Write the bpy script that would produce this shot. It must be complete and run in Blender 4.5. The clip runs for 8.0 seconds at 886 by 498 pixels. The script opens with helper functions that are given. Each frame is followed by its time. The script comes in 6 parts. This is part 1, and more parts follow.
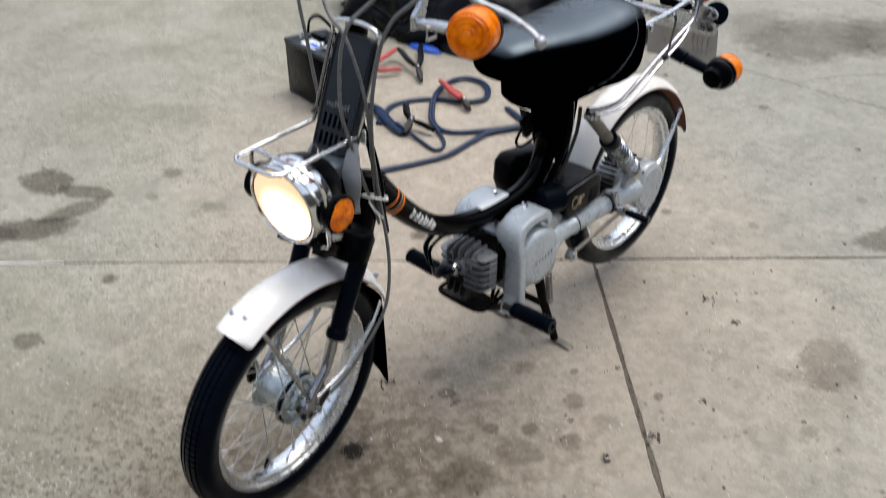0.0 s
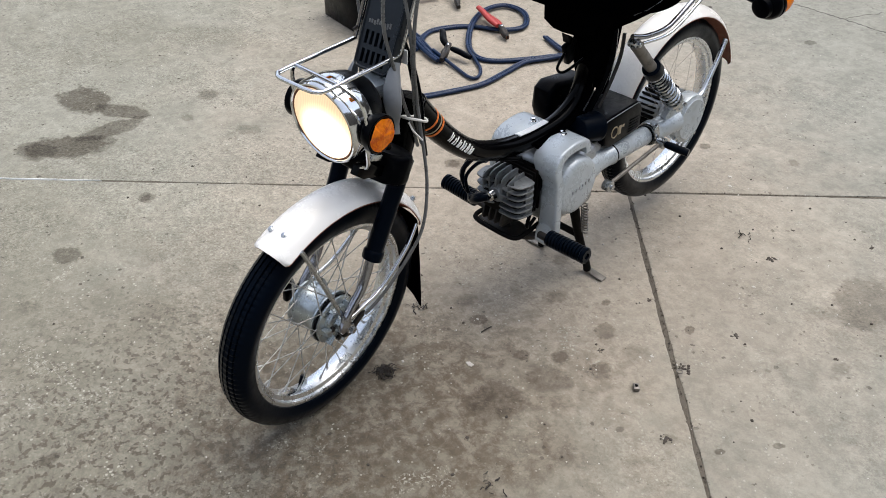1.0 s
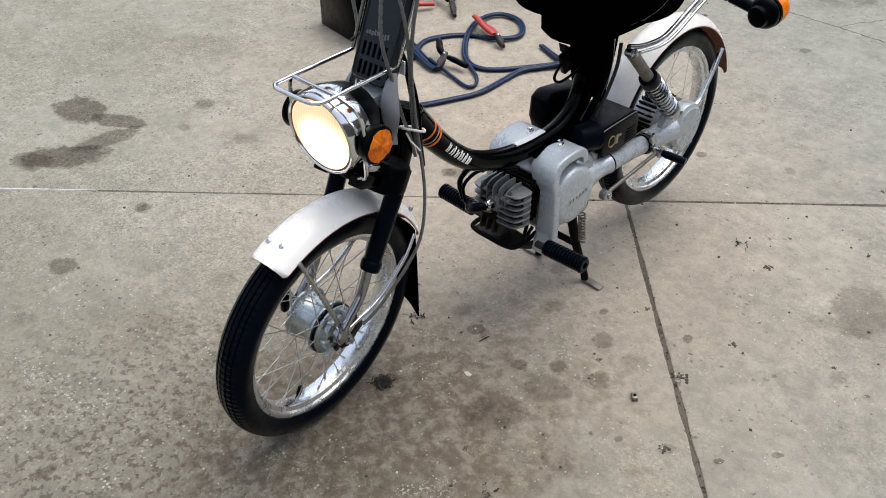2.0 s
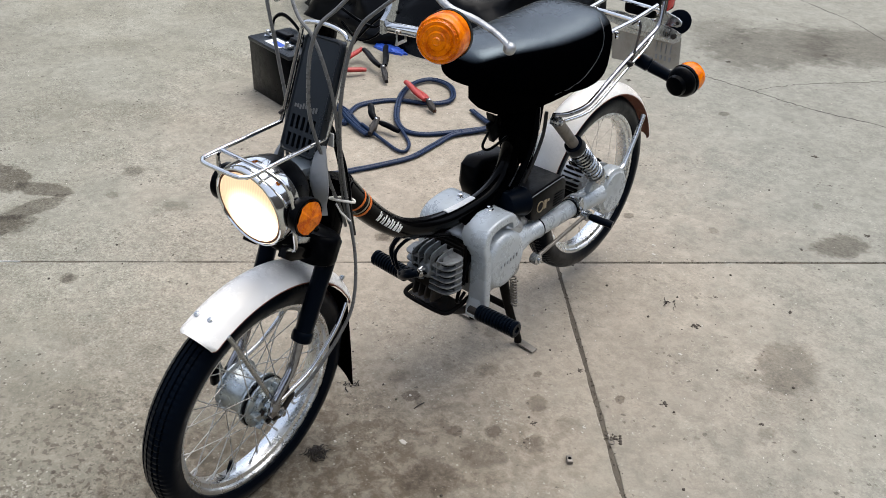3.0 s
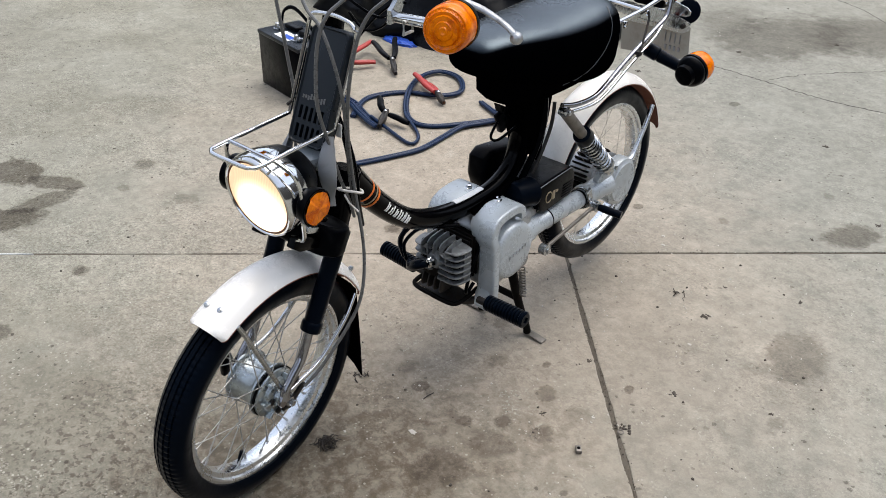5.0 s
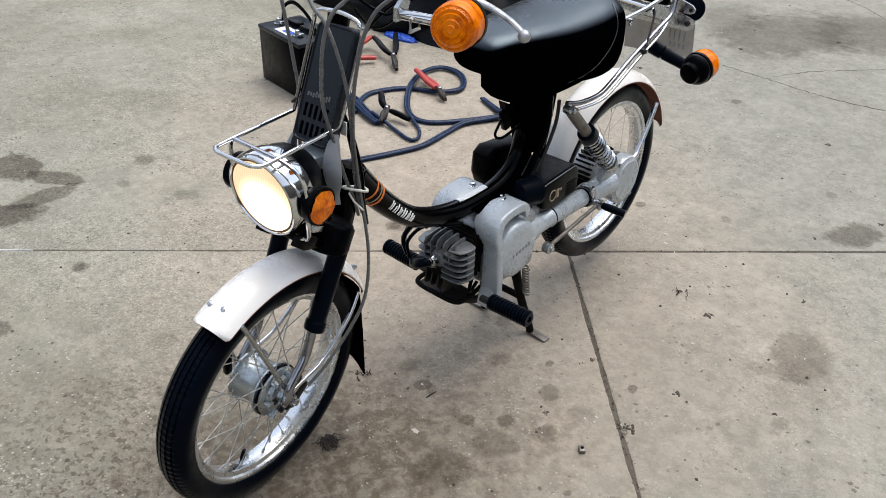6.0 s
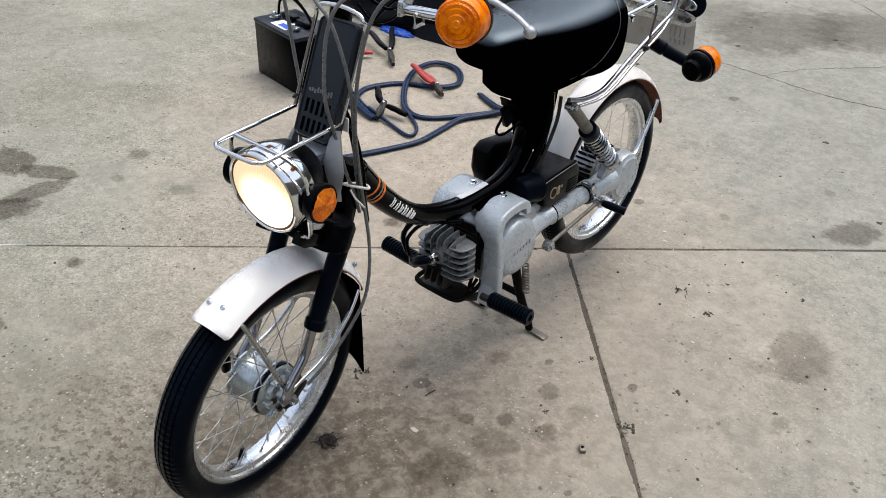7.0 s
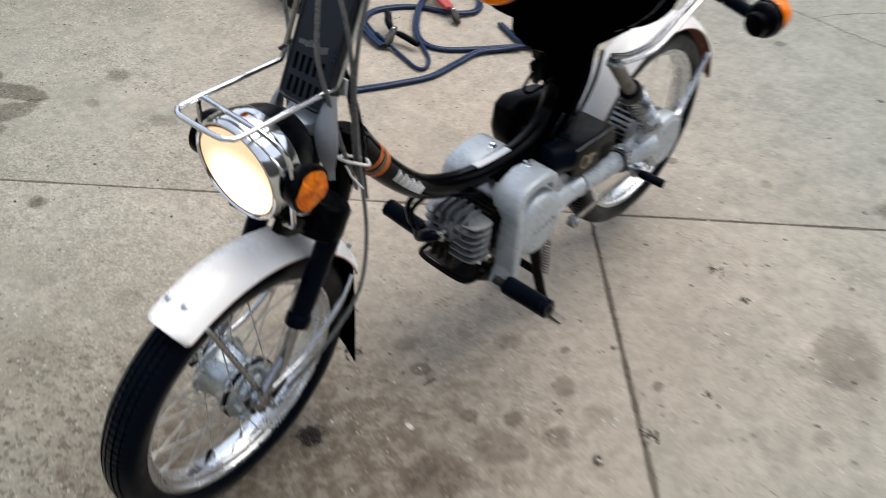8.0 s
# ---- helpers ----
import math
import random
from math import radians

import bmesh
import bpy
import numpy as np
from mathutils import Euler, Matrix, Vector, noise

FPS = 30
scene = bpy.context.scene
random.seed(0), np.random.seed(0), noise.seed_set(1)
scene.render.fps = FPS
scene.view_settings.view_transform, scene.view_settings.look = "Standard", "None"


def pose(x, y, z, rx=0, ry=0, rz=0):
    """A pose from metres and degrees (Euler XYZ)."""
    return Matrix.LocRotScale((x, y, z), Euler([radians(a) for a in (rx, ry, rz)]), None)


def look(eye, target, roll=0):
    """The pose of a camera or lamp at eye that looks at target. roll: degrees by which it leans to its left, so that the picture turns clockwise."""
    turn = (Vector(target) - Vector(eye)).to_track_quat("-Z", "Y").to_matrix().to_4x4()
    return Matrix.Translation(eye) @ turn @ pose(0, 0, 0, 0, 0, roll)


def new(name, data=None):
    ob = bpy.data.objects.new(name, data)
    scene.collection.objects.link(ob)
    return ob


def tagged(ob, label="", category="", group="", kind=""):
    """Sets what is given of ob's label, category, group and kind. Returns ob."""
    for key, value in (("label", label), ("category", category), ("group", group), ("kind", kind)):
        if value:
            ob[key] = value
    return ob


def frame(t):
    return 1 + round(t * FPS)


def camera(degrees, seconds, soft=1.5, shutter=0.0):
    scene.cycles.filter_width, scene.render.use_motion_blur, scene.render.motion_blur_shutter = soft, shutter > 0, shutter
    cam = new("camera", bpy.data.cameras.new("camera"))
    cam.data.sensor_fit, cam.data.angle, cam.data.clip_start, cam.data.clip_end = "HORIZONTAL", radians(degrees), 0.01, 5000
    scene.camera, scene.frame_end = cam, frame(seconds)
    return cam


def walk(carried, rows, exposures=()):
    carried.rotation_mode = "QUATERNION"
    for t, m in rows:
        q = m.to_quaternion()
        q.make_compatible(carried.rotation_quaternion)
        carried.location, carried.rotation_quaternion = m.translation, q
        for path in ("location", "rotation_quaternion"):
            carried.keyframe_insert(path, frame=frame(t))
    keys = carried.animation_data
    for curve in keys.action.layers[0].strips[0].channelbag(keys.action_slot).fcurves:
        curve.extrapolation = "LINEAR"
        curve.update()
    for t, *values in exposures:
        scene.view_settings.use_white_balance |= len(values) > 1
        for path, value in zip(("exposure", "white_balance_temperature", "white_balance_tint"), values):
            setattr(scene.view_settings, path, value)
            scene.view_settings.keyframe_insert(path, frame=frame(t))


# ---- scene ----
cam = camera(53.8, 8.0, soft=0.5, shutter=0.5)
PATH = [
    (0, (0.998, -0.692, 1.279), (-0.16, 0.553, 0.225), 0.0),
    (0.2, (0.990, -0.697, 1.274), (-0.074, 0.453, 0.200), 0.5),
    (0.5, (0.999, -0.707, 1.262), (-0.128, 0.452, 0.086), 0.2),
    (1, (0.992, -0.71, 1.262), (-0.152, 0.432, 0.085), 0.5),
    (2.3, (0.986, -0.708, 1.27), (-0.157, 0.463, 0.119), 0.5),
    (2.5, (0.987, -0.703, 1.275), (-0.127, 0.524, 0.156), 1.4),
    (2.7, (0.974, -0.700, 1.281), (-0.065, 0.521, 0.261), 2.1),
    (3, (0.991, -0.698, 1.286), (-0.101, 0.606, 0.233), 2.1),
    (3.5, (0.997, -0.699, 1.285), (-0.102, 0.593, 0.225), 1.7),
    (4, (1.001, -0.699, 1.284), (-0.1, 0.587, 0.219), 1.5),
    (4.5, (1.002, -0.7, 1.284), (-0.104, 0.583, 0.22), 1.4),
    (6, (0.981, -0.699, 1.284), (-0.115, 0.582, 0.208), 1.8),
    (6.5, (0.97, -0.7, 1.282), (-0.119, 0.584, 0.202), 2.1),
    (7, (0.957, -0.698, 1.279), (-0.12, 0.591, 0.194), 2.4),
    (7.2, (0.944, -0.691, 1.278), (-0.068, 0.537, 0.241), 2.6),
    (7.4, (0.921, -0.672, 1.276), (-0.079, 0.543, 0.211), 3.3),
    (7.5, (0.915, -0.661, 1.265), (-0.121, 0.613, 0.123), 3.6),
    (7.6, (0.888, -0.642, 1.258), (-0.041, 0.593, 0.153), 5.4),
    (7.7, (0.869, -0.616, 1.258), (-0.037, 0.618, 0.132), 6.7),
    (7.8, (0.845, -0.592, 1.247), (-0.074, 0.622, 0.110), 6.3),
    (7.9, (0.822, -0.549, 1.247), (-0.113, 0.623, 0.077), 6.0),
    (8, (0.767, -0.504, 1.233), (-0.227, 0.701, -0.015), 5.7),
]
walk(cam, [(t, look(eye, target, roll)) for t, eye, target, roll in PATH])

# ---- world, sun, exposure ----
scene.view_settings.exposure = 1.11
world = bpy.data.worlds.new("overcast_sky")
scene.world = world
world.use_nodes = True
wn, wl = world.node_tree.nodes, world.node_tree.links
sky = wn.new("ShaderNodeTexSky")
sky.sky_type = "NISHITA"
sky.sun_disc = False
sky.sun_elevation, sky.sun_rotation = radians(70), 0.0
sky.air_density, sky.dust_density, sky.ozone_density = 1.0, 1.5, 1.0
grey = wn.new("ShaderNodeHueSaturation")
grey.inputs["Saturation"].default_value = 0.5
wl.new(sky.outputs["Color"], grey.inputs["Color"])
wl.new(grey.outputs["Color"], wn["Background"].inputs["Color"])
wn["Background"].inputs["Strength"].default_value = 0.15
sun = new("sun", bpy.data.lights.new("sun", "SUN"))
sun.data.energy, sun.data.angle, sun.data.color = 1.3, radians(55), (1.0, 0.945, 0.87)
sun.matrix_world = look((0.35, 1.7, 5.0), (0.0, 0.0, 0.0))


# ---- materials ----
class Mat:
    """A Principled material with a few node shortcuts."""

    def __init__(self, name, base=(0.5, 0.5, 0.5), rough=0.5, metal=0.0, **more):
        self.m = bpy.data.materials.new(name)
        self.m.use_nodes = True
        self.n, self.l = self.m.node_tree.nodes, self.m.node_tree.links
        self.b = self.n["Principled BSDF"]
        self.b.inputs["Base Color"].default_value = (*base, 1)
        self.b.inputs["Roughness"].default_value = rough
        self.b.inputs["Metallic"].default_value = metal
        for key, value in more.items():
            self.b.inputs[key.replace("_", " ")].default_value = value
        self.co = None

    def coords(self):
        if self.co is None:
            self.co = self.n.new("ShaderNodeTexCoord")
        return self.co.outputs["Object"]

    def noise(self, scale, detail=4.0, rough=0.6, distort=0.0):
        t = self.n.new("ShaderNodeTexNoise")
        t.inputs["Scale"].default_value, t.inputs["Detail"].default_value = scale, detail
        t.inputs["Roughness"].default_value, t.inputs["Distortion"].default_value = rough, distort
        self.l.new(self.coords(), t.inputs["Vector"])
        return t.outputs["Fac"]

    def ramp(self, fac, lo, hi, a=0.0, b=1.0):
        r = self.n.new("ShaderNodeMapRange")
        r.interpolation_type = "SMOOTHSTEP"
        for key, value in (("From Min", lo), ("From Max", hi), ("To Min", a), ("To Max", b)):
            r.inputs[key].default_value = value
        self.l.new(fac, r.inputs["Value"])
        return r.outputs["Result"]

    def mix(self, fac, a, b, blend="MIX"):
        x = self.n.new("ShaderNodeMix")
        x.data_type, x.blend_type = "RGBA", blend
        for sock, value in ((x.inputs[0], fac), (x.inputs[6], a), (x.inputs[7], b)):
            if isinstance(value, (int, float)):
                sock.default_value = value
            elif isinstance(value, tuple):
                sock.default_value = (*value, 1)
            else:
                self.l.new(value, sock)
        return x.outputs[2]

    def math(self, op, a, b=0.0):
        x = self.n.new("ShaderNodeMath")
        x.operation = op
        for sock, value in zip(x.inputs, (a, b)):
            if isinstance(value, (int, float)):
                sock.default_value = value
            else:
                self.l.new(value, sock)
        return x.outputs[0]

    def color(self, sock):
        self.l.new(sock, self.b.inputs["Base Color"])
        return self

    def rough(self, sock):
        self.l.new(sock, self.b.inputs["Roughness"])
        return self

    def graze(self, low, high):
        w = self.n.new("ShaderNodeLayerWeight")
        w.inputs["Blend"].default_value = 0.5
        self.l.new(self.ramp(w.outputs["Facing"], 0.35, 0.7, low, high), self.b.inputs["Specular IOR Level"])
        return self

    def bump(self, height, strength=0.3, distance=0.002):
        u = self.n.new("ShaderNodeBump")
        u.inputs["Strength"].default_value, u.inputs["Distance"].default_value = strength, distance
        self.l.new(height, u.inputs["Height"])
        self.l.new(u.outputs["Normal"], self.b.inputs["Normal"])
        return self


def painted(name, base, dirt, rough=0.3, amount=0.35, metal=0.0, scale=18.0, grain=220.0, relief=0.1, sheen=None, **more):
    """A surface of one colour with worn, dirty patches and a fine grain."""
    k = Mat(name, base, rough, metal, **more)
    big, fine = k.noise(scale, 6.0, 0.65, 0.4), k.noise(grain, 3.0)
    k.color(k.mix(k.ramp(big, 0.5, 0.75, 0.0, amount), base, dirt))
    k.rough(k.math("ADD", k.ramp(big, 0.35, 0.75, rough * 0.8, min(1.0, rough * 1.5)), k.ramp(fine, 0.3, 0.7, -0.03, 0.03)))
    k.bump(fine, relief, 0.0006)
    if sheen:
        k.graze(*sheen)
    return k.m


BLACK_PAINT = painted("black_paint", (0.0007, 0.0007, 0.001), (0.004, 0.0036, 0.0032), 0.14, 0.3, sheen=(0.05, 0.35))
DULL_BLACK = painted("dull_black_paint", (0.0006, 0.0006, 0.0008), (0.003, 0.0027, 0.0024), 0.5, 0.4, scale=30.0, Specular_IOR_Level=0.0)
BLACK_PLASTIC = painted("black_plastic", (0.0009, 0.0012, 0.0019), (0.011, 0.011, 0.0115), 0.36, 0.55, scale=38.0, sheen=(0.02, 0.22))
PANEL_PLASTIC = painted("satin_black_plastic", (0.005, 0.0085, 0.013), (0.011, 0.014, 0.019), 0.34, 0.4, scale=22.0, Specular_IOR_Level=0.3)
RUBBER = painted("rubber", (0.0012, 0.0028, 0.006), (0.005, 0.0065, 0.009), 0.4, 0.4, scale=25.0, relief=0.25, sheen=(0.03, 0.4))
CHROME = painted("chrome", (0.66, 0.67, 0.68), (0.45, 0.43, 0.4), 0.1, 0.4, metal=1.0, scale=40.0)
RIM_STEEL = painted("weathered_rim_chrome", (0.72, 0.745, 0.765), (0.56, 0.54, 0.5), 0.28, 0.3, metal=1.0, scale=30.0, relief=0.03)
FIN_ALLOY = painted("oxidised_fin_alloy", (0.175, 0.185, 0.19), (0.035, 0.031, 0.028), 0.5, 0.9, metal=0.6, scale=45.0, relief=0.4)
BLACKENED = painted("blackened_iron", (0.003, 0.0027, 0.0025), (0.02, 0.013, 0.009), 0.7, 0.6, scale=60.0, relief=0.3, Specular_IOR_Level=0.08)
DULL_CHROME = painted("dull_chrome", (0.46, 0.48, 0.5), (0.22, 0.2, 0.17), 0.26, 0.7, metal=1.0, scale=45.0)
ALUMINIUM = painted("cast_aluminium", (0.42, 0.43, 0.44), (0.1, 0.09, 0.08), 0.42, 0.85, metal=0.8, scale=35.0, relief=0.3)
SILVER_PAINT = painted("silver_paint", (0.42, 0.455, 0.475), (0.24, 0.235, 0.22), 0.3, 0.3, metal=0.2, scale=26.0)
FORK_STEEL = painted("tarnished_fork_chrome", (0.3, 0.3, 0.32), (0.12, 0.1, 0.085), 0.2, 0.7, metal=1.0, scale=70.0)
HUB_ALLOY = painted("tarnished_hub_alloy", (0.42, 0.46, 0.475), (0.14, 0.135, 0.13), 0.3, 0.5, metal=0.85, scale=40.0, relief=0.25)
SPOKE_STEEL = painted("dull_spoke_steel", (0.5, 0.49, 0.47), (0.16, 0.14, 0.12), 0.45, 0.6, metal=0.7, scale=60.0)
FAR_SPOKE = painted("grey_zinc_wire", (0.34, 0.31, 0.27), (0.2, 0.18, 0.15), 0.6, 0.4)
DARK_STEEL = painted("dark_steel", (0.02, 0.018, 0.017), (0.06, 0.04, 0.028), 0.5, 0.7, metal=0.5, scale=60.0, relief=0.3)
WHITE_PAINT = painted("cream_white_paint", (0.87, 0.845, 0.8), (0.62, 0.56, 0.49), 0.25, 0.16, scale=14.0)
RUST = painted("rusty_underside", (0.2, 0.065, 0.035), (0.34, 0.2, 0.14), 0.8, 0.7, scale=60.0, relief=0.5)
SHOCK_TUBE = painted("dull_brown_steel", (0.16, 0.145, 0.125), (0.07, 0.06, 0.05), 0.5, 0.5, metal=0.4, scale=50.0)
PIPING = painted("grey_piping", (0.05, 0.055, 0.06), (0.02, 0.02, 0.02), 0.4, 0.4)
GREY_CABLE = painted("grey_cable", (0.1, 0.1, 0.098), (0.16, 0.15, 0.138), 0.32, 0.4, scale=60.0)
GREY_PLASTIC = painted("grey_plastic", (0.22, 0.23, 0.245), (0.12, 0.12, 0.12), 0.45, 0.3, scale=40.0)
NYLON = painted("white_nylon", (0.6, 0.58, 0.54), (0.4, 0.37, 0.32), 0.5, 0.4)
DECAL_WHITE = painted("white_decal", (0.72, 0.72, 0.7), (0.4, 0.39, 0.37), 0.4, 0.3, scale=90.0)
DECAL_ORANGE = painted("orange_decal", (0.7, 0.16, 0.02), (0.4, 0.1, 0.03), 0.4, 0.2)
DECAL_GOLD = painted("gold_decal", (0.28, 0.22, 0.14), (0.1, 0.08, 0.06), 0.4, 0.4, scale=80.0)
BLUE_CABLE = painted("blue_cable", (0.003, 0.014, 0.045), (0.012, 0.026, 0.05), 0.34, 0.3, scale=30.0, Specular_IOR_Level=0.25)
RED_PLASTIC = painted("red_plastic", (0.34, 0.026, 0.02), (0.2, 0.05, 0.04), 0.42, 0.4)
BLUE_CLOTH = painted("blue_plastic", (0.01, 0.07, 0.42), (0.01, 0.04, 0.2), 0.45, 0.4)
COPPER = painted("worn_copper", (0.16, 0.07, 0.04), (0.05, 0.03, 0.02), 0.5, 0.6, metal=0.7, scale=80.0)
PLATE = painted("licence_plate_back", (0.3, 0.29, 0.26), (0.25, 0.22, 0.18), 0.5, 0.5, metal=0.3, scale=30.0)
DEBRIS = painted("dead_plant", (0.016, 0.012, 0.009), (0.07, 0.05, 0.033), 0.9, 0.5, scale=90.0)


def leather():
    k = Mat("black_vinyl", (0.001, 0.001, 0.0014), 0.3)
    fine, big = k.noise(420.0, 2.0), k.noise(9.0, 5.0, 0.6, 0.5)
    k.color(k.mix(k.ramp(big, 0.45, 0.8, 0.0, 0.3), (0.0004, 0.0005, 0.0008), (0.0014, 0.0014, 0.0018)))
    k.rough(k.ramp(big, 0.3, 0.7, 0.24, 0.36))
    geo, axis = k.n.new("ShaderNodeNewGeometry"), k.n.new("ShaderNodeSeparateXYZ")
    k.l.new(geo.outputs["Normal"], axis.inputs["Vector"])
    # gloss follows upward faces: sky sheen put on top, none on the sides
    k.l.new(k.ramp(axis.outputs["Z"], 0.5, 0.93, 0.0, 1.0), k.b.inputs["Specular IOR Level"])
    # blue tint stands in for the sky's colour in that sheen
    k.b.inputs["Specular Tint"].default_value = (0.66, 0.85, 1.0, 1)
    return k.bump(k.math("ADD", fine, k.math("ADD", k.math("MULTIPLY", big, 2.0), k.math("MULTIPLY", k.noise(34.0, 3.0, 0.55, 0.9), 2.2))), 0.3, 0.0011).m


def amber(name, rough=0.14):
    """Moulded amber plastic, darker where it is thick."""
    k = Mat(name, (0.6, 0.13, 0.0), rough, 0.0, Specular_IOR_Level=0.25)
    fine, big = k.noise(500.0, 2.0), k.noise(55.0, 3.0)
    col = k.mix(k.ramp(big, 0.4, 0.65), (0.8, 0.185, 0.0), (0.52, 0.075, 0.0))
    k.color(k.mix(k.ramp(fine, 0.45, 0.65, 0.0, 0.3), col, (0.9, 0.3, 0.0)))
    return k.bump(fine, 0.12, 0.0006).m


def lamp_glass():
    """The lit headlight: white-hot in the middle, warm towards the fluted edge."""
    k = Mat("lit_headlight_glass", (0.9, 0.85, 0.75), 0.08)
    sep = k.n.new("ShaderNodeVectorMath")
    sep.operation = "DISTANCE"
    k.l.new(k.coords(), sep.inputs[0])
    sep.inputs[1].default_value = (0.012, -0.006, -0.016)
    dist = sep.outputs["Value"]
    glow = k.ramp(dist, 0.018, 0.064, 1.0, 0.0)
    flute = k.n.new("ShaderNodeTexWave")
    flute.inputs["Scale"].default_value, flute.inputs["Distortion"].default_value = 70.0, 1.5
    k.l.new(k.coords(), flute.inputs["Vector"])
    ripple = k.ramp(flute.outputs["Fac"], 0.2, 0.9, 0.0, 0.1)
    power = k.math("ADD", k.math("MULTIPLY", glow, 1.6), k.math("ADD", ripple, 0.36))
    k.l.new(k.mix(glow, (1.0, 0.66, 0.37), (1.0, 0.9, 0.7)), k.b.inputs["Emission Color"])
    k.l.new(power, k.b.inputs["Emission Strength"])
    k.b.inputs["Base Color"].default_value = (0.5, 0.42, 0.3, 1)
    return k.m


VINYL, AMBER, AMBER_FLAT, LAMP_GLASS = leather(), amber("amber_lens"), amber("amber_reflector", 0.2), lamp_glass()
RED_LENS = Mat("red_lens", (0.6, 0.01, 0.008), 0.15, Transmission_Weight=0.3, Coat_Weight=0.4).m

# marks on the concrete: x, y, half length, half width, turn, darkness, edge softness
WATER_MARKS = [
    (-1.6, 0.26, 0.106, 0.071, 171, 0.72, 0.25), (-1.452, 0.308, 0.09, 0.041, -153, 0.66, 0.3), (-1.353, 0.086, 0.114, 0.069, -126, 0.72, 0.25),
    (-1.364, 0.224, 0.099, 0.047, -94, 0.62, 0.3), (-1.396, 0.004, 0.067, 0.045, -156, 0.55, 0.4), (0.582, 1.056, 0.095, 0.061, 104, 0.46, 0.4),
    (0.533, 0.95, 0.046, 0.025, -128, 0.25, 0.7), (0.64, 0.954, 0.096, 0.066, -98, 0.2, 0.8), (0.476, 1.707, 0.091, 0.057, -115, 0.6, 0.35),
    (-0.4, 3.3, 0.4, 0.24, -101, 0.52, 0.5), (-0.1, 3.6, 0.34, 0.24, -111, 0.48, 0.6), (-0.7, 3.35, 0.22, 0.15, 103, 0.4, 0.7),
]
OIL_DRIPS = [
    (0.008, 0.384, 0.02, 0.017, -132, 0.55, 0.3), (-0.058, 0.412, 0.028, 0.02, -132, 0.3, 0.6), (0.226, 0.554, 0.027, 0.023, 102, 0.42, 0.35),
    (0.17, 0.635, 0.011, 0.009, -98, 0.5, 0.4), (0.078, 0.569, 0.026, 0.022, 102, 0.36, 0.6), (-0.005, 0.688, 0.024, 0.02, 107, 0.36, 0.5),
    (0.149, 0.367, 0.018, 0.015, -121, 0.5, 0.4), (0.211, 0.421, 0.02, 0.017, 101, 0.5, 0.5), (0.234, 0.357, 0.048, 0.04, -152, 0.42, 0.5),
    (0.293, 0.446, 0.029, 0.024, -93, 0.4, 0.4), (0.202, 0.234, 0.054, 0.048, -119, 0.48, 0.5), (0.313, 0.545, 0.029, 0.022, -121, 0.22, 0.6),
    (0.353, 0.69, 0.014, 0.01, 104, 0.55, 0.3),
]
FAINT_MARKS = [
    (0.418, 0.345, 0.009, 0.007, -116, 0.45, 0.4), (0.583, 0.434, 0.011, 0.007, -124, 0.6, 0.3), (0.654, 0.526, 0.012, 0.007, -126, 0.55, 0.3),
    (0.64, 0.812, 0.023, 0.015, -112, 0.25, 0.6), (-0.85, -0.157, 0.038, 0.031, -161, 0.55, 0.35), (-0.724, -0.308, 0.029, 0.018, -151, 0.25, 0.6),
    (-0.706, -0.009, 0.035, 0.026, -158, 0.22, 0.7), (-0.5, -0.117, 0.062, 0.042, 163, 0.2, 0.8), (-0.43, -0.062, 0.024, 0.014, 156, 0.28, 0.6),
    (-0.271, -0.468, 0.021, 0.013, -107, 0.6, 0.5), (-0.531, 0.088, 0.03, 0.024, -151, 0.25, 0.6),
]
SMALL_MARKS = [
    (-1.372, 0.574, 0.039, 0.031, -161, 0.25, 0.5), (-1.076, 0.523, 0.039, 0.031, -154, 0.3, 0.5), (-0.953, 0.107, 0.022, 0.017, -54, 0.5, 0.4),
    (-0.509, 0.822, 0.022, 0.022, -103, 0.5, 0.35), (-1.362, 0.562, 0.033, 0.031, 134, 0.4, 0.4), (-1.272, 0.432, 0.024, 0.018, 175, 0.38, 0.4),
    (-0.944, 0.112, 0.023, 0.02, 138, 0.45, 0.4), (-0.212, 2.383, 0.026, 0.019, -96, 0.5, 0.3), (-0.064, 1.428, 0.019, 0.015, -95, 0.5, 0.3),
    (-0.498, 0.834, 0.025, 0.023, 134, 0.4, 0.4), (0.403, 0.249, 0.065, 0.035, -131, 0.2, 0.8), (0.499, 0.391, 0.017, 0.013, -110, 0.35, 0.5),
    (0.166, 1.527, 0.02, 0.015, 130, 0.35, 0.5), (0.338, 1.897, 0.022, 0.016, 130, 0.3, 0.5),
]


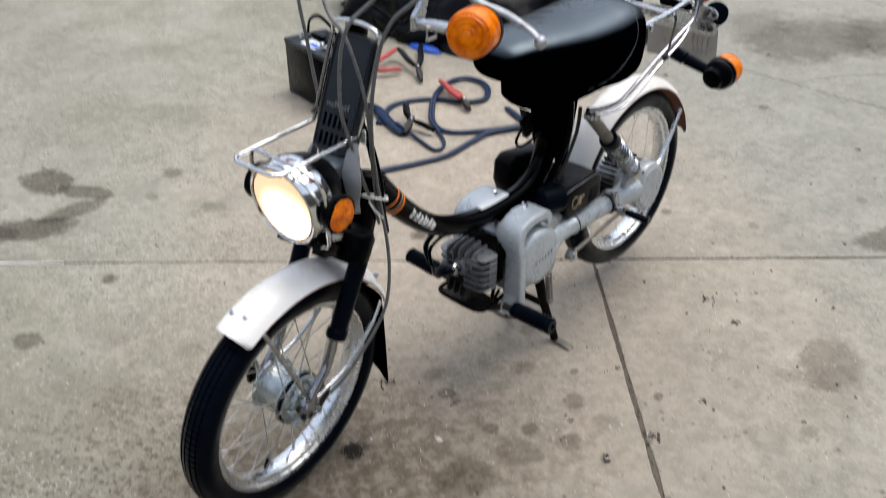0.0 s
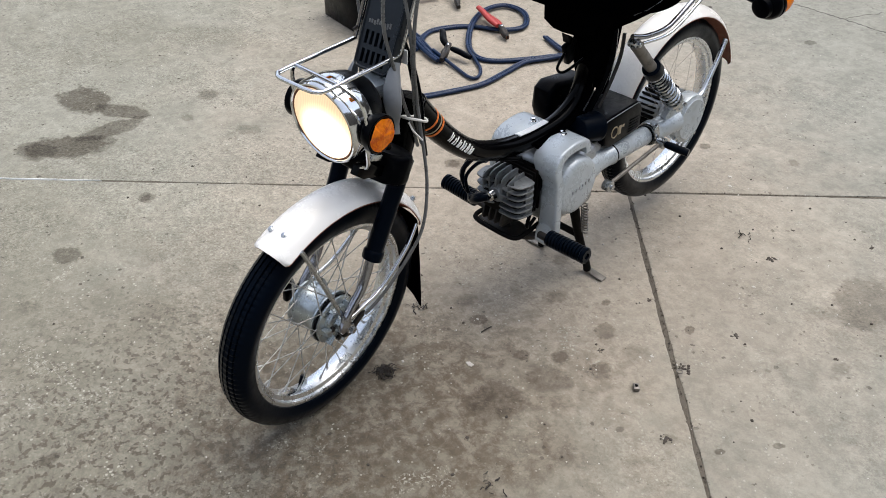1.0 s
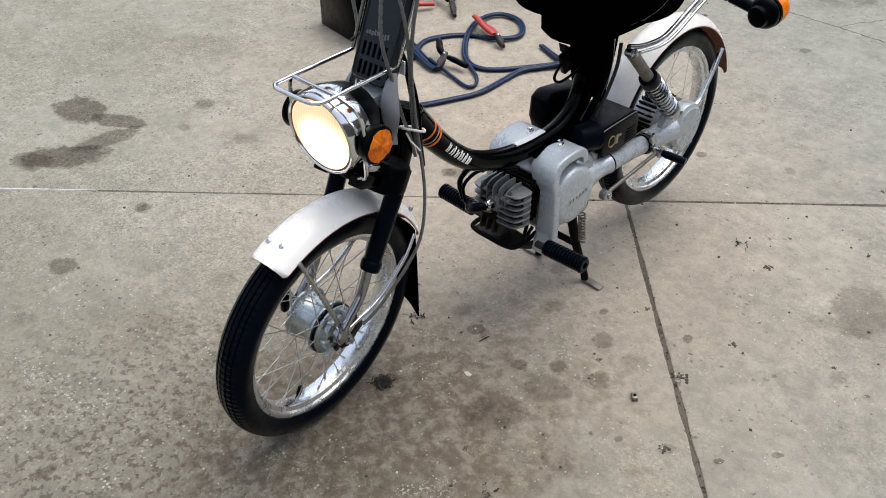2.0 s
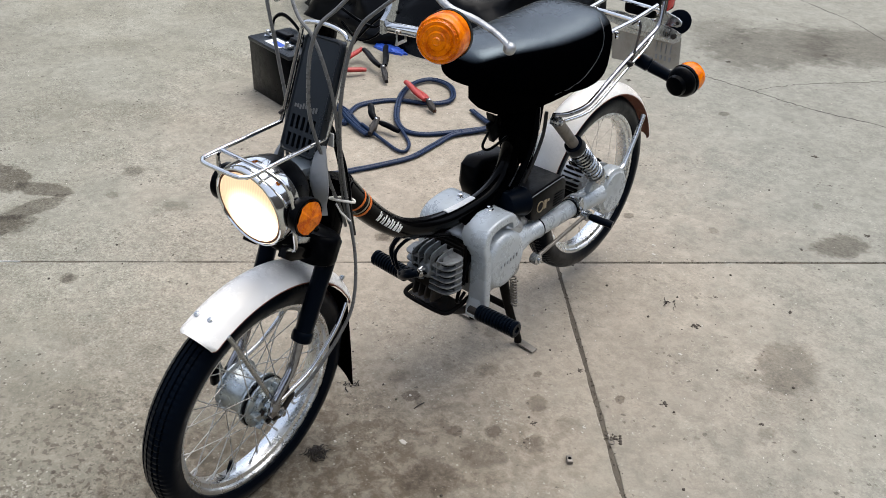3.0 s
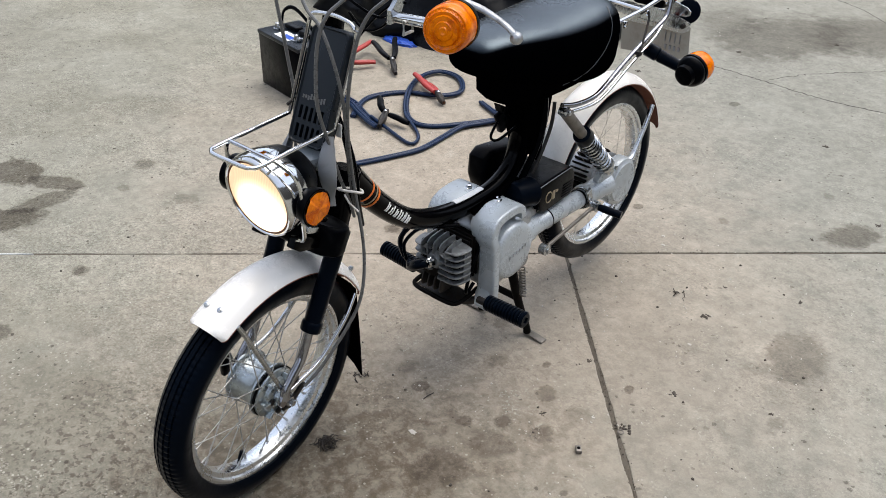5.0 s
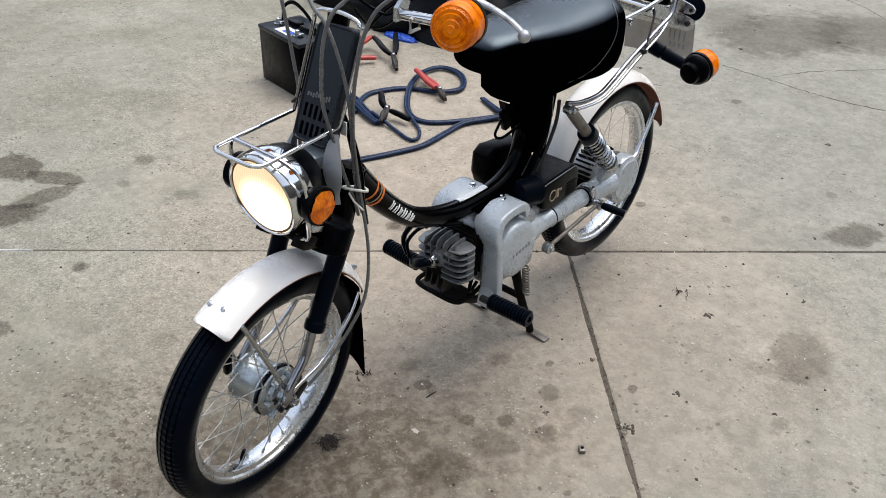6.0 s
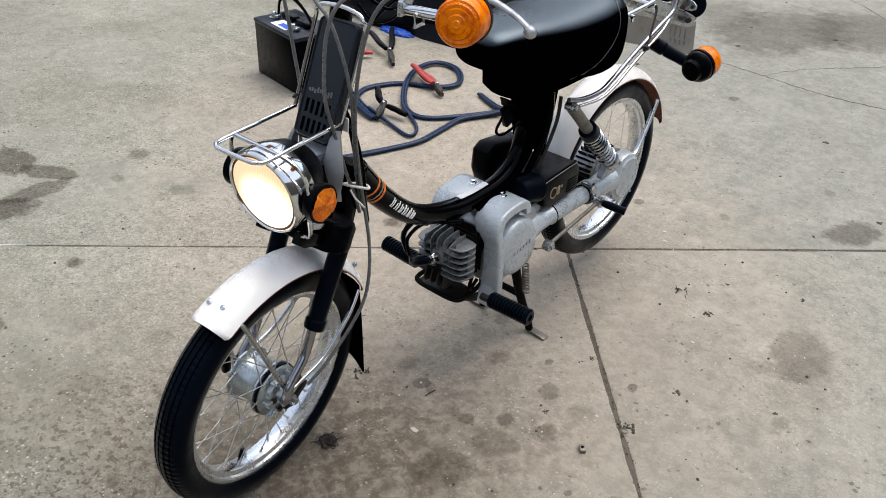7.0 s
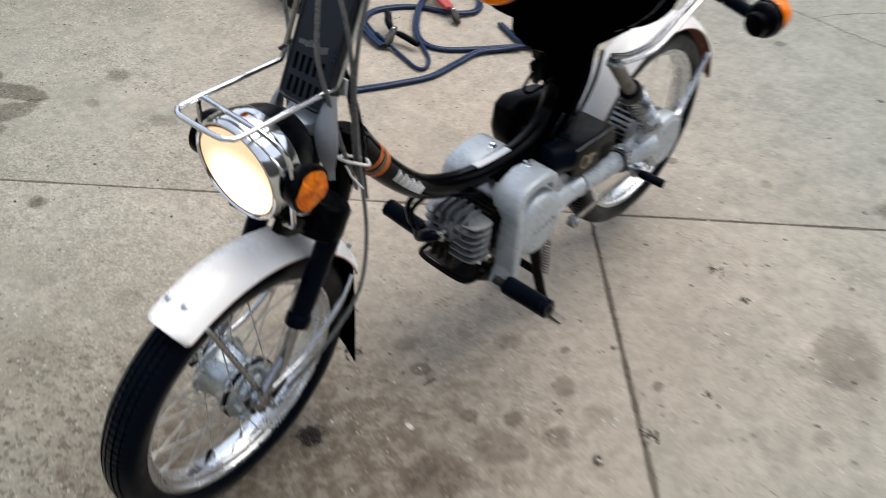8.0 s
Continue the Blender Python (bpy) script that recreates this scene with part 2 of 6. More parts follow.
def concrete():
    k = Mat("worn_concrete", (0.36, 0.33, 0.28), 0.88, Specular_IOR_Level=0.3)
    k.co = k.n.new("ShaderNodeNewGeometry")
    pos = k.co.outputs["Position"]
    k.coords = lambda: pos

    def tint(col, value):
        return k.mix(1.0, col, value, "MULTIPLY")

    def vec(op, a, b):
        v = k.n.new("ShaderNodeVectorMath")
        v.operation = op
        k.l.new(a, v.inputs[0])
        if isinstance(b, tuple):
            v.inputs[1].default_value = b
        else:
            k.l.new(b, v.inputs[1])
        return v

    def wander(scale, amount):
        n = k.n.new("ShaderNodeTexNoise")
        n.inputs["Scale"].default_value, n.inputs["Detail"].default_value, n.inputs["Roughness"].default_value = scale, 5.0, 0.65
        k.l.new(pos, n.inputs["Vector"])
        return vec("MULTIPLY", vec("SUBTRACT", n.outputs["Color"], (0.5, 0.5, 0.5)).outputs["Vector"], (amount, amount, 0)).outputs["Vector"]
    shaken = vec("ADD", pos, wander(110.0, 0.016)).outputs["Vector"]

    def cells(scale):
        v = k.n.new("ShaderNodeTexVoronoi")
        v.inputs["Scale"].default_value = scale
        k.l.new(shaken if scale < 100 else pos, v.inputs["Vector"])
        tone = k.n.new("ShaderNodeSeparateColor")
        k.l.new(v.outputs["Color"], tone.inputs["Color"])
        return v.outputs["Distance"], tone.outputs["Red"], tone.outputs["Green"]

    cloud, mid = k.noise(1.5, 5.0, 0.65, 0.7), k.noise(8.0, 6.0, 0.7, 0.4)
    mottle, patch = k.noise(30.0, 5.0, 0.72, 0.3), k.noise(3.6, 5.0, 0.65, 0.6)
    grain, fine = k.noise(95.0, 5.0, 0.8, 0.2), k.noise(330.0, 3.0, 0.7)
    # slabs: greyer and paler past the long joint, warm near the yard's middle
    col = k.mix(k.ramp(cloud, 0.35, 0.66), (0.285, 0.262, 0.209), (0.345, 0.322, 0.266))
    across = vec("DOT_PRODUCT", pos, (0.7236, 0.6903, 0)).outputs["Value"]
    col = k.mix(k.ramp(across, 0.2, 1.3, 0.0, 0.7), col, (0.325, 0.309, 0.268))

    def spot(x, y, near, far, wander):
        d = vec("DISTANCE", pos, (x, y, 0)).outputs["Value"]
        return k.ramp(k.math("ADD", d, k.math("MULTIPLY", k.math("SUBTRACT", mid, 0.5), wander)), near, far, 1.0, 0.0)
    # warm tone round the moped, made paler to offset the shade under it
    col = k.mix(k.math("MULTIPLY", spot(-0.1, 0.75, 0.15, 1.3, 0.9), 0.75), col, (0.43, 0.35, 0.28))
    col = k.mix(k.math("MULTIPLY", spot(-0.9, 1.4, 0.3, 1.3, 0.9), 0.7), col, (0.43, 0.352, 0.283))
    # weathering at hand, finger and grain size
    col = tint(col, k.ramp(patch, 0.36, 0.66, 1.04, 0.95))
    col = tint(col, k.ramp(mid, 0.32, 0.7, 1.05, 0.92))
    col = tint(col, k.ramp(mottle, 0.36, 0.66, 1.08, 0.87))
    col = k.mix(k.ramp(k.noise(5.0, 5.0, 0.7, 0.8), 0.56, 0.72, 0.0, 0.14), col, (0.235, 0.215, 0.165))
    # broad darkening put into the near slab's colour, in two wide spots
    col = k.mix(k.math("MULTIPLY", spot(0.35, -0.35, 0.2, 1.25, 0.5), 0.8), col, tint(col, (0.8, 0.79, 0.775)))
    col = k.mix(k.math("MULTIPLY", spot(-0.5, -0.45, 0.2, 1.2, 0.5), 0.45), col, tint(col, (0.8, 0.79, 0.775)))
    # the skin is worn open in patches and trowelled smooth between them
    worn = k.ramp(k.noise(2.3, 5.0, 0.68, 0.7), 0.4, 0.6, 0.3, 1.0)
    bare = k.math("MULTIPLY", k.ramp(across, -0.7, 0.9, 1.0, 0.5), worn)
    pitted = k.ramp(across, -0.7, 0.9, 1.0, 0.72)
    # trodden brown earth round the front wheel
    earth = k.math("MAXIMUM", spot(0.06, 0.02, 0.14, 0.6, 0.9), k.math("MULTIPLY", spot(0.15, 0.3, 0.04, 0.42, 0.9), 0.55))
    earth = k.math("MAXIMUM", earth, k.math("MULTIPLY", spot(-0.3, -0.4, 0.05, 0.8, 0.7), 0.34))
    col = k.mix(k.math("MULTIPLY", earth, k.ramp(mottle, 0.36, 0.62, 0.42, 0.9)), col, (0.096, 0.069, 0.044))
    # coarse pitted skin on the near slab
    coarse = k.math("MULTIPLY", k.ramp(k.noise(62.0, 3.0, 0.6, 0.3), 0.52, 0.6), spot(-0.12, -0.34, 0.16, 0.72, 0.5))
    col = k.mix(k.math("MULTIPLY", coarse, 0.8), col, (0.09, 0.073, 0.053))
    # sand and aggregate: every grain its own tone
    for scale, low, high in ((260.0, 0.8, 1.16), (135.0, 0.9, 1.1)):
        _, tone, _ = cells(scale)
        col = k.mix(bare, col, tint(col, k.ramp(tone, 0.0, 1.0, low, high)))
    col = k.mix(k.math("MULTIPLY", k.ramp(grain, 0.53, 0.64), k.math("MULTIPLY", bare, 0.6)), col, (0.14, 0.115, 0.085))
    col = k.mix(k.math("MULTIPLY", k.ramp(grain, 0.3, 0.43, 1.0, 0.0), k.math("MULTIPLY", bare, 0.5)), col, (0.46, 0.425, 0.35))

    strew = k.ramp(k.noise(7.0, 4.0, 0.7, 0.5), 0.42, 0.62, 0.2, 1.0)

    def dots(scale, size, keep, strength, colour, base):
        near, tone, other = cells(scale)
        reach = k.ramp(other, 0.0, 1.0, size * 0.5, size * 1.3)
        on = k.math("MULTIPLY", k.ramp(k.math("SUBTRACT", near, reach), -0.06, 0.04, 1.0, 0.0), k.ramp(tone, keep, keep + 0.03))
        return k.mix(k.math("MULTIPLY", k.math("MULTIPLY", on, strew), k.math("MULTIPLY", pitted, strength)), base, colour)
    col = dots(75.0, 0.26, 0.78, 0.85, (0.06, 0.047, 0.035), col)
    col = dots(115.0, 0.25, 0.66, 0.75, (0.52, 0.485, 0.41), col)
    col = dots(24.0, 0.12, 0.86, 0.8, (0.055, 0.043, 0.032), col)
    col = dots(9.0, 0.06, 0.78, 0.8, (0.07, 0.056, 0.042), col)
    # pale scuffs where stones were ground over the surface
    scuff = k.math("MULTIPLY", k.ramp(k.noise(6.5, 4.0, 0.7, 0.9), 0.56, 0.68), k.ramp(k.noise(130.0, 3.0, 0.7, 0.4), 0.52, 0.62, 0.0, 0.6))
    col = k.mix(scuff, col, (0.5, 0.47, 0.4))

    broad, tight = wander(13.0, 1.5), wander(60.0, 1.3)
    for (x, y, a, b, turn, dark, soft), soak in [(m, (0.2, 0.165, 0.13)) for m in WATER_MARKS + FAINT_MARKS + SMALL_MARKS] + [(m, (0.17, 0.115, 0.075)) for m in OIL_DRIPS]:
        move = k.n.new("ShaderNodeMapping")
        move.vector_type = "TEXTURE"
        move.inputs["Location"].default_value = (x, y, 0)
        move.inputs["Rotation"].default_value = (0, 0, radians(turn))
        move.inputs["Scale"].default_value = (a, b, 1)
        k.l.new(pos, move.inputs["Vector"])
        bent = vec("ADD", move.outputs["Vector"], broad if a > 0.04 else tight).outputs["Vector"]
        size = k.n.new("ShaderNodeVectorMath")
        size.operation = "LENGTH"
        k.l.new(bent, size.inputs[0])
        shade = k.math("MULTIPLY", k.ramp(size.outputs["Value"], 1.0 - soft * 0.6, 1.0 + soft * 0.6, dark, 0.0), k.ramp(grain, 0.3, 0.6, 0.75, 1.1))
        col = k.mix(shade, col, tint(col, soak))
    k.color(tint(col, (0.764, 0.79, 0.782)))
    k.rough(k.ramp(mid, 0.3, 0.7, 0.76, 0.95))
    height = k.math("ADD", k.math("MULTIPLY", grain, 0.8), k.math("ADD", k.math("MULTIPLY", fine, 0.3), k.math("MULTIPLY", mottle, 0.9)))
    return k.bump(height, 0.52, 0.003).m


CONCRETE = concrete()
JOINT_DIRT = painted("joint_dirt", (0.075, 0.062, 0.045), (0.16, 0.14, 0.105), 0.95, 0.9, scale=110.0, grain=300.0, relief=1.0)
CRACK_DARK = painted("crack_dirt", (0.03, 0.025, 0.02), (0.08, 0.07, 0.058), 0.95, 0.6, scale=60.0)
# for the added walls outside the view
UNSEEN_WALL = painted("unseen_wall_dark", (0.09, 0.08, 0.07), (0.05, 0.045, 0.04), 0.9, 0.6, scale=3.0, grain=40.0)


# ---- mesh tools ----
def spline(points, steps=8, closed=False):
    """A smooth curve through the points."""
    p = [Vector(q) for q in points]
    n, out = len(p), []
    for i in range(n if closed else n - 1):
        if closed:
            a, b, c, d = p[(i - 1) % n], p[i], p[(i + 1) % n], p[(i + 2) % n]
        else:
            a, b, c, d = p[max(i - 1, 0)], p[i], p[i + 1], p[min(i + 2, n - 1)]
        for s in range(steps):
            t = s / steps
            out.append(0.5 * ((2 * b) + (c - a) * t + (2 * a - 5 * b + 4 * c - d) * t * t + (3 * b - a - 3 * c + d) * t ** 3))
    if not closed:
        out.append(p[-1])
    return out


def loft(bm, rings, closed=False, caps=True):
    """Skin a row of rings with equal counts of points."""
    made = [[bm.verts.new(q) for q in ring] for ring in rings]
    n = len(made[0])
    pairs = list(zip(made, made[1:])) + ([(made[-1], made[0])] if closed else [])
    for a, b in pairs:
        for i in range(n):
            bm.faces.new((a[i], a[(i + 1) % n], b[(i + 1) % n], b[i]))
    if caps and not closed:
        bm.faces.new(made[0][::-1])
        bm.faces.new(made[-1])
    return bm


def tube(bm, points, radius, seg=8, closed=False, flat=1.0, smooth=0):
    """A round bar along the points; radius one number or one a point; flat squashes it upwards."""
    if smooth:
        if not isinstance(radius, (int, float)):
            count = len(points)
            fine = [radius[min(i // smooth, count - 1)] + (radius[min(i // smooth + 1, count - 1)] - radius[min(i // smooth, count - 1)]) * (i % smooth) / smooth
                    for i in range((count - 1) * smooth + 1)]
            radius = fine
        points = spline(points, smooth, closed)
    p = [Vector(q) for q in points]
    n = len(p)
    rad = [radius] * n if isinstance(radius, (int, float)) else list(radius)
    up, rings = None, []
    for i in range(n):
        ahead = p[(i + 1) % n] if closed or i < n - 1 else p[i]
        back = p[i - 1] if closed or i else p[i]
        d = (ahead - back).normalized()
        if up is None:
            up = Vector((0, 0, 1)) if abs(d.z) < 0.9 else Vector((0, 1, 0))
        side = d.cross(up).normalized()
        up = side.cross(d).normalized()
        rings.append([p[i] + rad[i] * (math.cos(2 * math.pi * k / seg) * side + flat * math.sin(2 * math.pi * k / seg) * up) for k in range(seg)])
    return loft(bm, rings, closed)


def lathe(bm, profile, origin, axis, seg=32, closed=False):
    """Turn a profile of (along, radius) about the axis through origin."""
    axis, origin = Vector(axis).normalized(), Vector(origin)
    side = axis.orthogonal().normalized()
    other = axis.cross(side)
    rings = [[origin + axis * a + max(r, 0.0002) * (math.cos(2 * math.pi * k / seg) * side + math.sin(2 * math.pi * k / seg) * other) for k in range(seg)] for a, r in profile]
    return loft(bm, rings, closed)


def rod(bm, a, b, r, seg=12, chamfer=0.15):
    a, b = Vector(a), Vector(b)
    n, c = (b - a).length, r * chamfer
    return lathe(bm, [(0, r - c), (c, r), (n - c, r), (n, r - c)], a, b - a, seg)


def block(bm, centre, size, bevel=0.004, turn=None, segments=2):
    m = Matrix.Translation(centre) @ (turn.to_4x4() if turn else Matrix.Identity(4)) @ Matrix.Diagonal((*size, 1))
    made = bmesh.ops.create_cube(bm, size=1.0, matrix=m)["verts"]
    if bevel:
        edges = list({e for v in made for e in v.link_edges})
        bmesh.ops.bevel(bm, geom=edges, offset=bevel, segments=segments, affect="EDGES", profile=0.5)
    return bm


def slab(bm, outline, x0, x1, bevel=0.004, segments=2):
    """A plate with the outline (y, z) between x0 and x1, its rims rounded."""
    a, b = [bm.verts.new((x0, y, z)) for y, z in outline], [bm.verts.new((x1, y, z)) for y, z in outline]
    n = len(outline)
    fa, fb = bm.faces.new(a[::-1]), bm.faces.new(b)
    for i in range(n):
        bm.faces.new((a[i], a[(i + 1) % n], b[(i + 1) % n], b[i]))
    if bevel:
        bmesh.ops.bevel(bm, geom=list(fa.edges) + list(fb.edges), offset=bevel, segments=segments, affect="EDGES", profile=0.5)
    return bm


def part(name, bm, material, parent=None, label="", xf=None, sharp=40):
    """Links a bmesh as one mesh object, under a thing or a part if one is given."""
    if xf is not None:
        bm.transform(xf)
    bmesh.ops.recalc_face_normals(bm, faces=bm.faces[:])
    me = bpy.data.meshes.new(name)
    bm.to_mesh(me)
    bm.free()
    me.materials.append(material)
    me.shade_smooth()
    me.set_sharp_from_angle(angle=radians(sharp))
    ob = new(name, me)
    if parent is not None:
        ob.parent = parent
    return tagged(ob, label)


def group(name, parent=None, label=""):
    ob = new(name)
    ob.empty_display_size = 0.05
    if parent is not None:
        ob.parent = parent
    return tagged(ob, label)


B = bmesh.new

# ---- ground: concrete slabs, joints, cracks ----
CORNER = Vector((-0.073, 1.06, 0))
ALONG, ACROSS = Vector((0.7236, 0.6903, 0)), Vector((-0.6903, 0.7236, 0))
SLAB = 3.05
ground = part("ground", loft(B(), [[(-400, -400, -0.09), (400, -400, -0.09), (400, 400, -0.09), (-400, 400, -0.09)],
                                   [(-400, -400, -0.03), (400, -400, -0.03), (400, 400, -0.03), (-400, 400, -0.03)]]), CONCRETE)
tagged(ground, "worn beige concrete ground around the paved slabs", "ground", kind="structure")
pavement = group("pavement")
tagged(pavement, "stained beige concrete slabs with dirt-filled joints", "pavement", kind="structure")


def concrete_slab(u0, u1, v0, v1):
    """One slab with rounded, slightly uneven arrises."""
    rim = []
    def edge(a, b):
        n = max(2, int((Vector(b) - Vector(a)).length / 0.012))
        for i in range(n):
            rim.append((a[0] + (b[0] - a[0]) * i / n, a[1] + (b[1] - a[1]) * i / n))
    edge((u0, v0), (u1, v0)), edge((u1, v0), (u1, v1)), edge((u1, v1), (u0, v1)), edge((u0, v1), (u0, v0))
    cu, cv = (u0 + u1) / 2, (v0 + v1) / 2
    rings = []
    for inset, z in ((0.0, -0.03), (0.0, -0.006), (0.0015, -0.0018), (0.006, 0.0)):
        ring = []
        for u, v in rim:
            w = CORNER + ALONG * u + ACROSS * v
            ragged = 0.003 * noise.noise(w * 9.0) + 0.0014 * noise.noise(w * 38.0)
            du, dv = (1 if u < cu else -1) * (inset + ragged + 0.0014), (1 if v < cv else -1) * (inset + ragged + 0.0014)
            uu = u + du if abs(u - u0) < 1e-6 or abs(u - u1) < 1e-6 else u
            vv = v + dv if abs(v - v0) < 1e-6 or abs(v - v1) < 1e-6 else v
            q = CORNER + ALONG * uu + ACROSS * vv
            ring.append((q.x, q.y, z))
        rings.append(ring)
    return loft(B(), rings)


for i in range(-3, 3):
    for j in range(-3, 3):
        g = 0.0019 if i >= 0 else 0.0004
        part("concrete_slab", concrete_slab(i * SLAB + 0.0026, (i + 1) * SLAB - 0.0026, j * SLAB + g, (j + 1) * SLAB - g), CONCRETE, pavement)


def filler(u0, v0, u1, v1, half, z=-0.0028):
    """Packed dirt in a joint."""
    bm, n = B(), 700
    a, b = CORNER + ALONG * u0 + ACROSS * v0, CORNER + ALONG * u1 + ACROSS * v1
    d = (b - a).normalized()
    s = Vector((-d.y, d.x, 0))
    rings = []
    for i in range(n + 1):
        c = a.lerp(b, i / n)
        lift = 0.0022 * noise.noise(c * 22.0) + 0.0008 * noise.noise(c * 90.0)
        rings.append([c - s * half + Vector((0, 0, -0.028)), c + s * half + Vector((0, 0, -0.028)), c + s * half + Vector((0, 0, z + lift)), c + Vector((0, 0, z - 0.001 + lift)), c - s * half + Vector((0, 0, z + lift))])
    return loft(bm, rings)


for u0, v0, u1, v1, half in ((0, -9, 0, 9, 0.012), (-9, 0, 9, 0, 0.008), (3.05, -9, 3.05, 9, 0.012), (-3.05, -9, -3.05, 9, 0.012), (-9, 3.05, 9, 3.05, 0.008), (-9, -3.05, 9, -3.05, 0.008)):
    part("joint_filler", filler(u0, v0, u1, v1, half), JOINT_DIRT, pavement, "packed dark dirt in the joint")


def crack(points, width, seed):
    """A thin wandering crack: a shallow dark sliver along the points."""
    rnd = random.Random(seed)
    path, bm = spline([(x, y, 0.0) for x, y in points], 14), B()
    rings = []
    for i, q in enumerate(path):
        d = (path[min(i + 1, len(path) - 1)] - path[max(i - 1, 0)]).normalized()
        s = Vector((-d.y, d.x, 0))
        w = width * (0.35 + rnd.random()) * min(1.0, 0.25 + 4 * min(i, len(path) - 1 - i) / len(path))
        c = q + s * (rnd.random() - 0.5) * 0.012
        rings.append([c - s * w, c + Vector((0, 0, 0.0009)), c + s * w, c - Vector((0, 0, 0.002))])
    return loft(bm, rings)


for k, (pts, w) in enumerate((
    ([(-1.4, 2.75), (-0.9, 2.72), (-0.466, 2.708), (-0.375, 2.705), (-0.234, 2.693), (-0.099, 2.682), (0.04, 2.673), (0.259, 2.704), (0.6, 2.73), (1.1, 2.7)], 0.0035),
    ([(-0.234, 2.693), (-0.139, 2.894), (-0.009, 3.05), (0.104, 3.181), (0.3, 3.4)], 0.0026),
    ([(-0.75, 4.25), (-0.473, 4.091), (-0.292, 3.994), (-0.104, 3.825), (0.2, 3.6)], 0.003),
    ([(-0.62, 2.2), (-0.55, 2.28), (-0.5, 2.33)], 0.0012))):
    part("crack", crack(pts, w, 11 + k), CRACK_DARK, pavement, "hairline crack in the concrete")

bm = B()
a, b = Vector((-1.5, -0.297, 0)), Vector((-1.115, 0.069, 0))
d = (b - a).normalized()
n = Vector((-d.y, d.x, 0))
rings = []
for i in range(41):
    c = a.lerp(b, i / 40)
    w = 0.006 * (0.6 + 0.6 * noise.noise(c * 30)) * min(1.0, (40 - i) / 12 + 0.1)
    rings.append([c - n * (0.003 + w) + Vector((0, 0, -0.002)), c - n * (0.003 + w * 0.7) + Vector((0, 0, 0.0016)), c - n * 0.003 + Vector((0, 0, 0.0018)), c - n * 0.002 + Vector((0, 0, -0.002))])
part("mortar_smear", loft(bm, rings), DECAL_WHITE, pavement, "pale mortar along the joint edge")

# plain dark walls, unseen, added to darken reflections and hold back low sky light
for name, at, size in (("unseen_wall_north", (0, 12, 2.45), (26, 0.3, 5.0)), ("unseen_wall_south", (0, -9, 1.45), (26, 0.3, 3.0)), ("unseen_wall_west", (-13, 1.5, 2.2), (0.3, 20.7, 4.5)), ("unseen_wall_east", (10, 1.5, 2.95), (0.3, 20.7, 6.0))):
    tagged(part(name, block(B(), at, size, 0.02), UNSEEN_WALL), "added plain dark wall, unseen, that shapes reflections", "wall", kind="structure")

# ---- the moped ----
moped = group("moped")
tagged(moped, "black step-through moped with cream fenders parked on its stand", "moped")
NECK, RAKE, TURNED = Vector((0, 0.145, 0.55)), radians(20), radians(7.5)
STEER = Matrix.Translation(NECK) @ Matrix.Rotation(TURNED, 4, Vector((0, math.sin(RAKE), math.cos(RAKE)))) @ Matrix.Translation(-NECK)
AXLE_F, AXLE_R = Vector((0, 0, 0.232)), Vector((-0.012, 1.055, 0.273))
ROLL = Matrix.Translation((-0.024, -0.003, 0.2335)) @ Matrix.Rotation(radians(7.6), 4, "Z") @ Matrix.Rotation(radians(5.4), 4, "Y") @ Matrix.Translation(-AXLE_F)
FORK = STEER @ Matrix.Translation((-0.014, 0.02, -0.017))


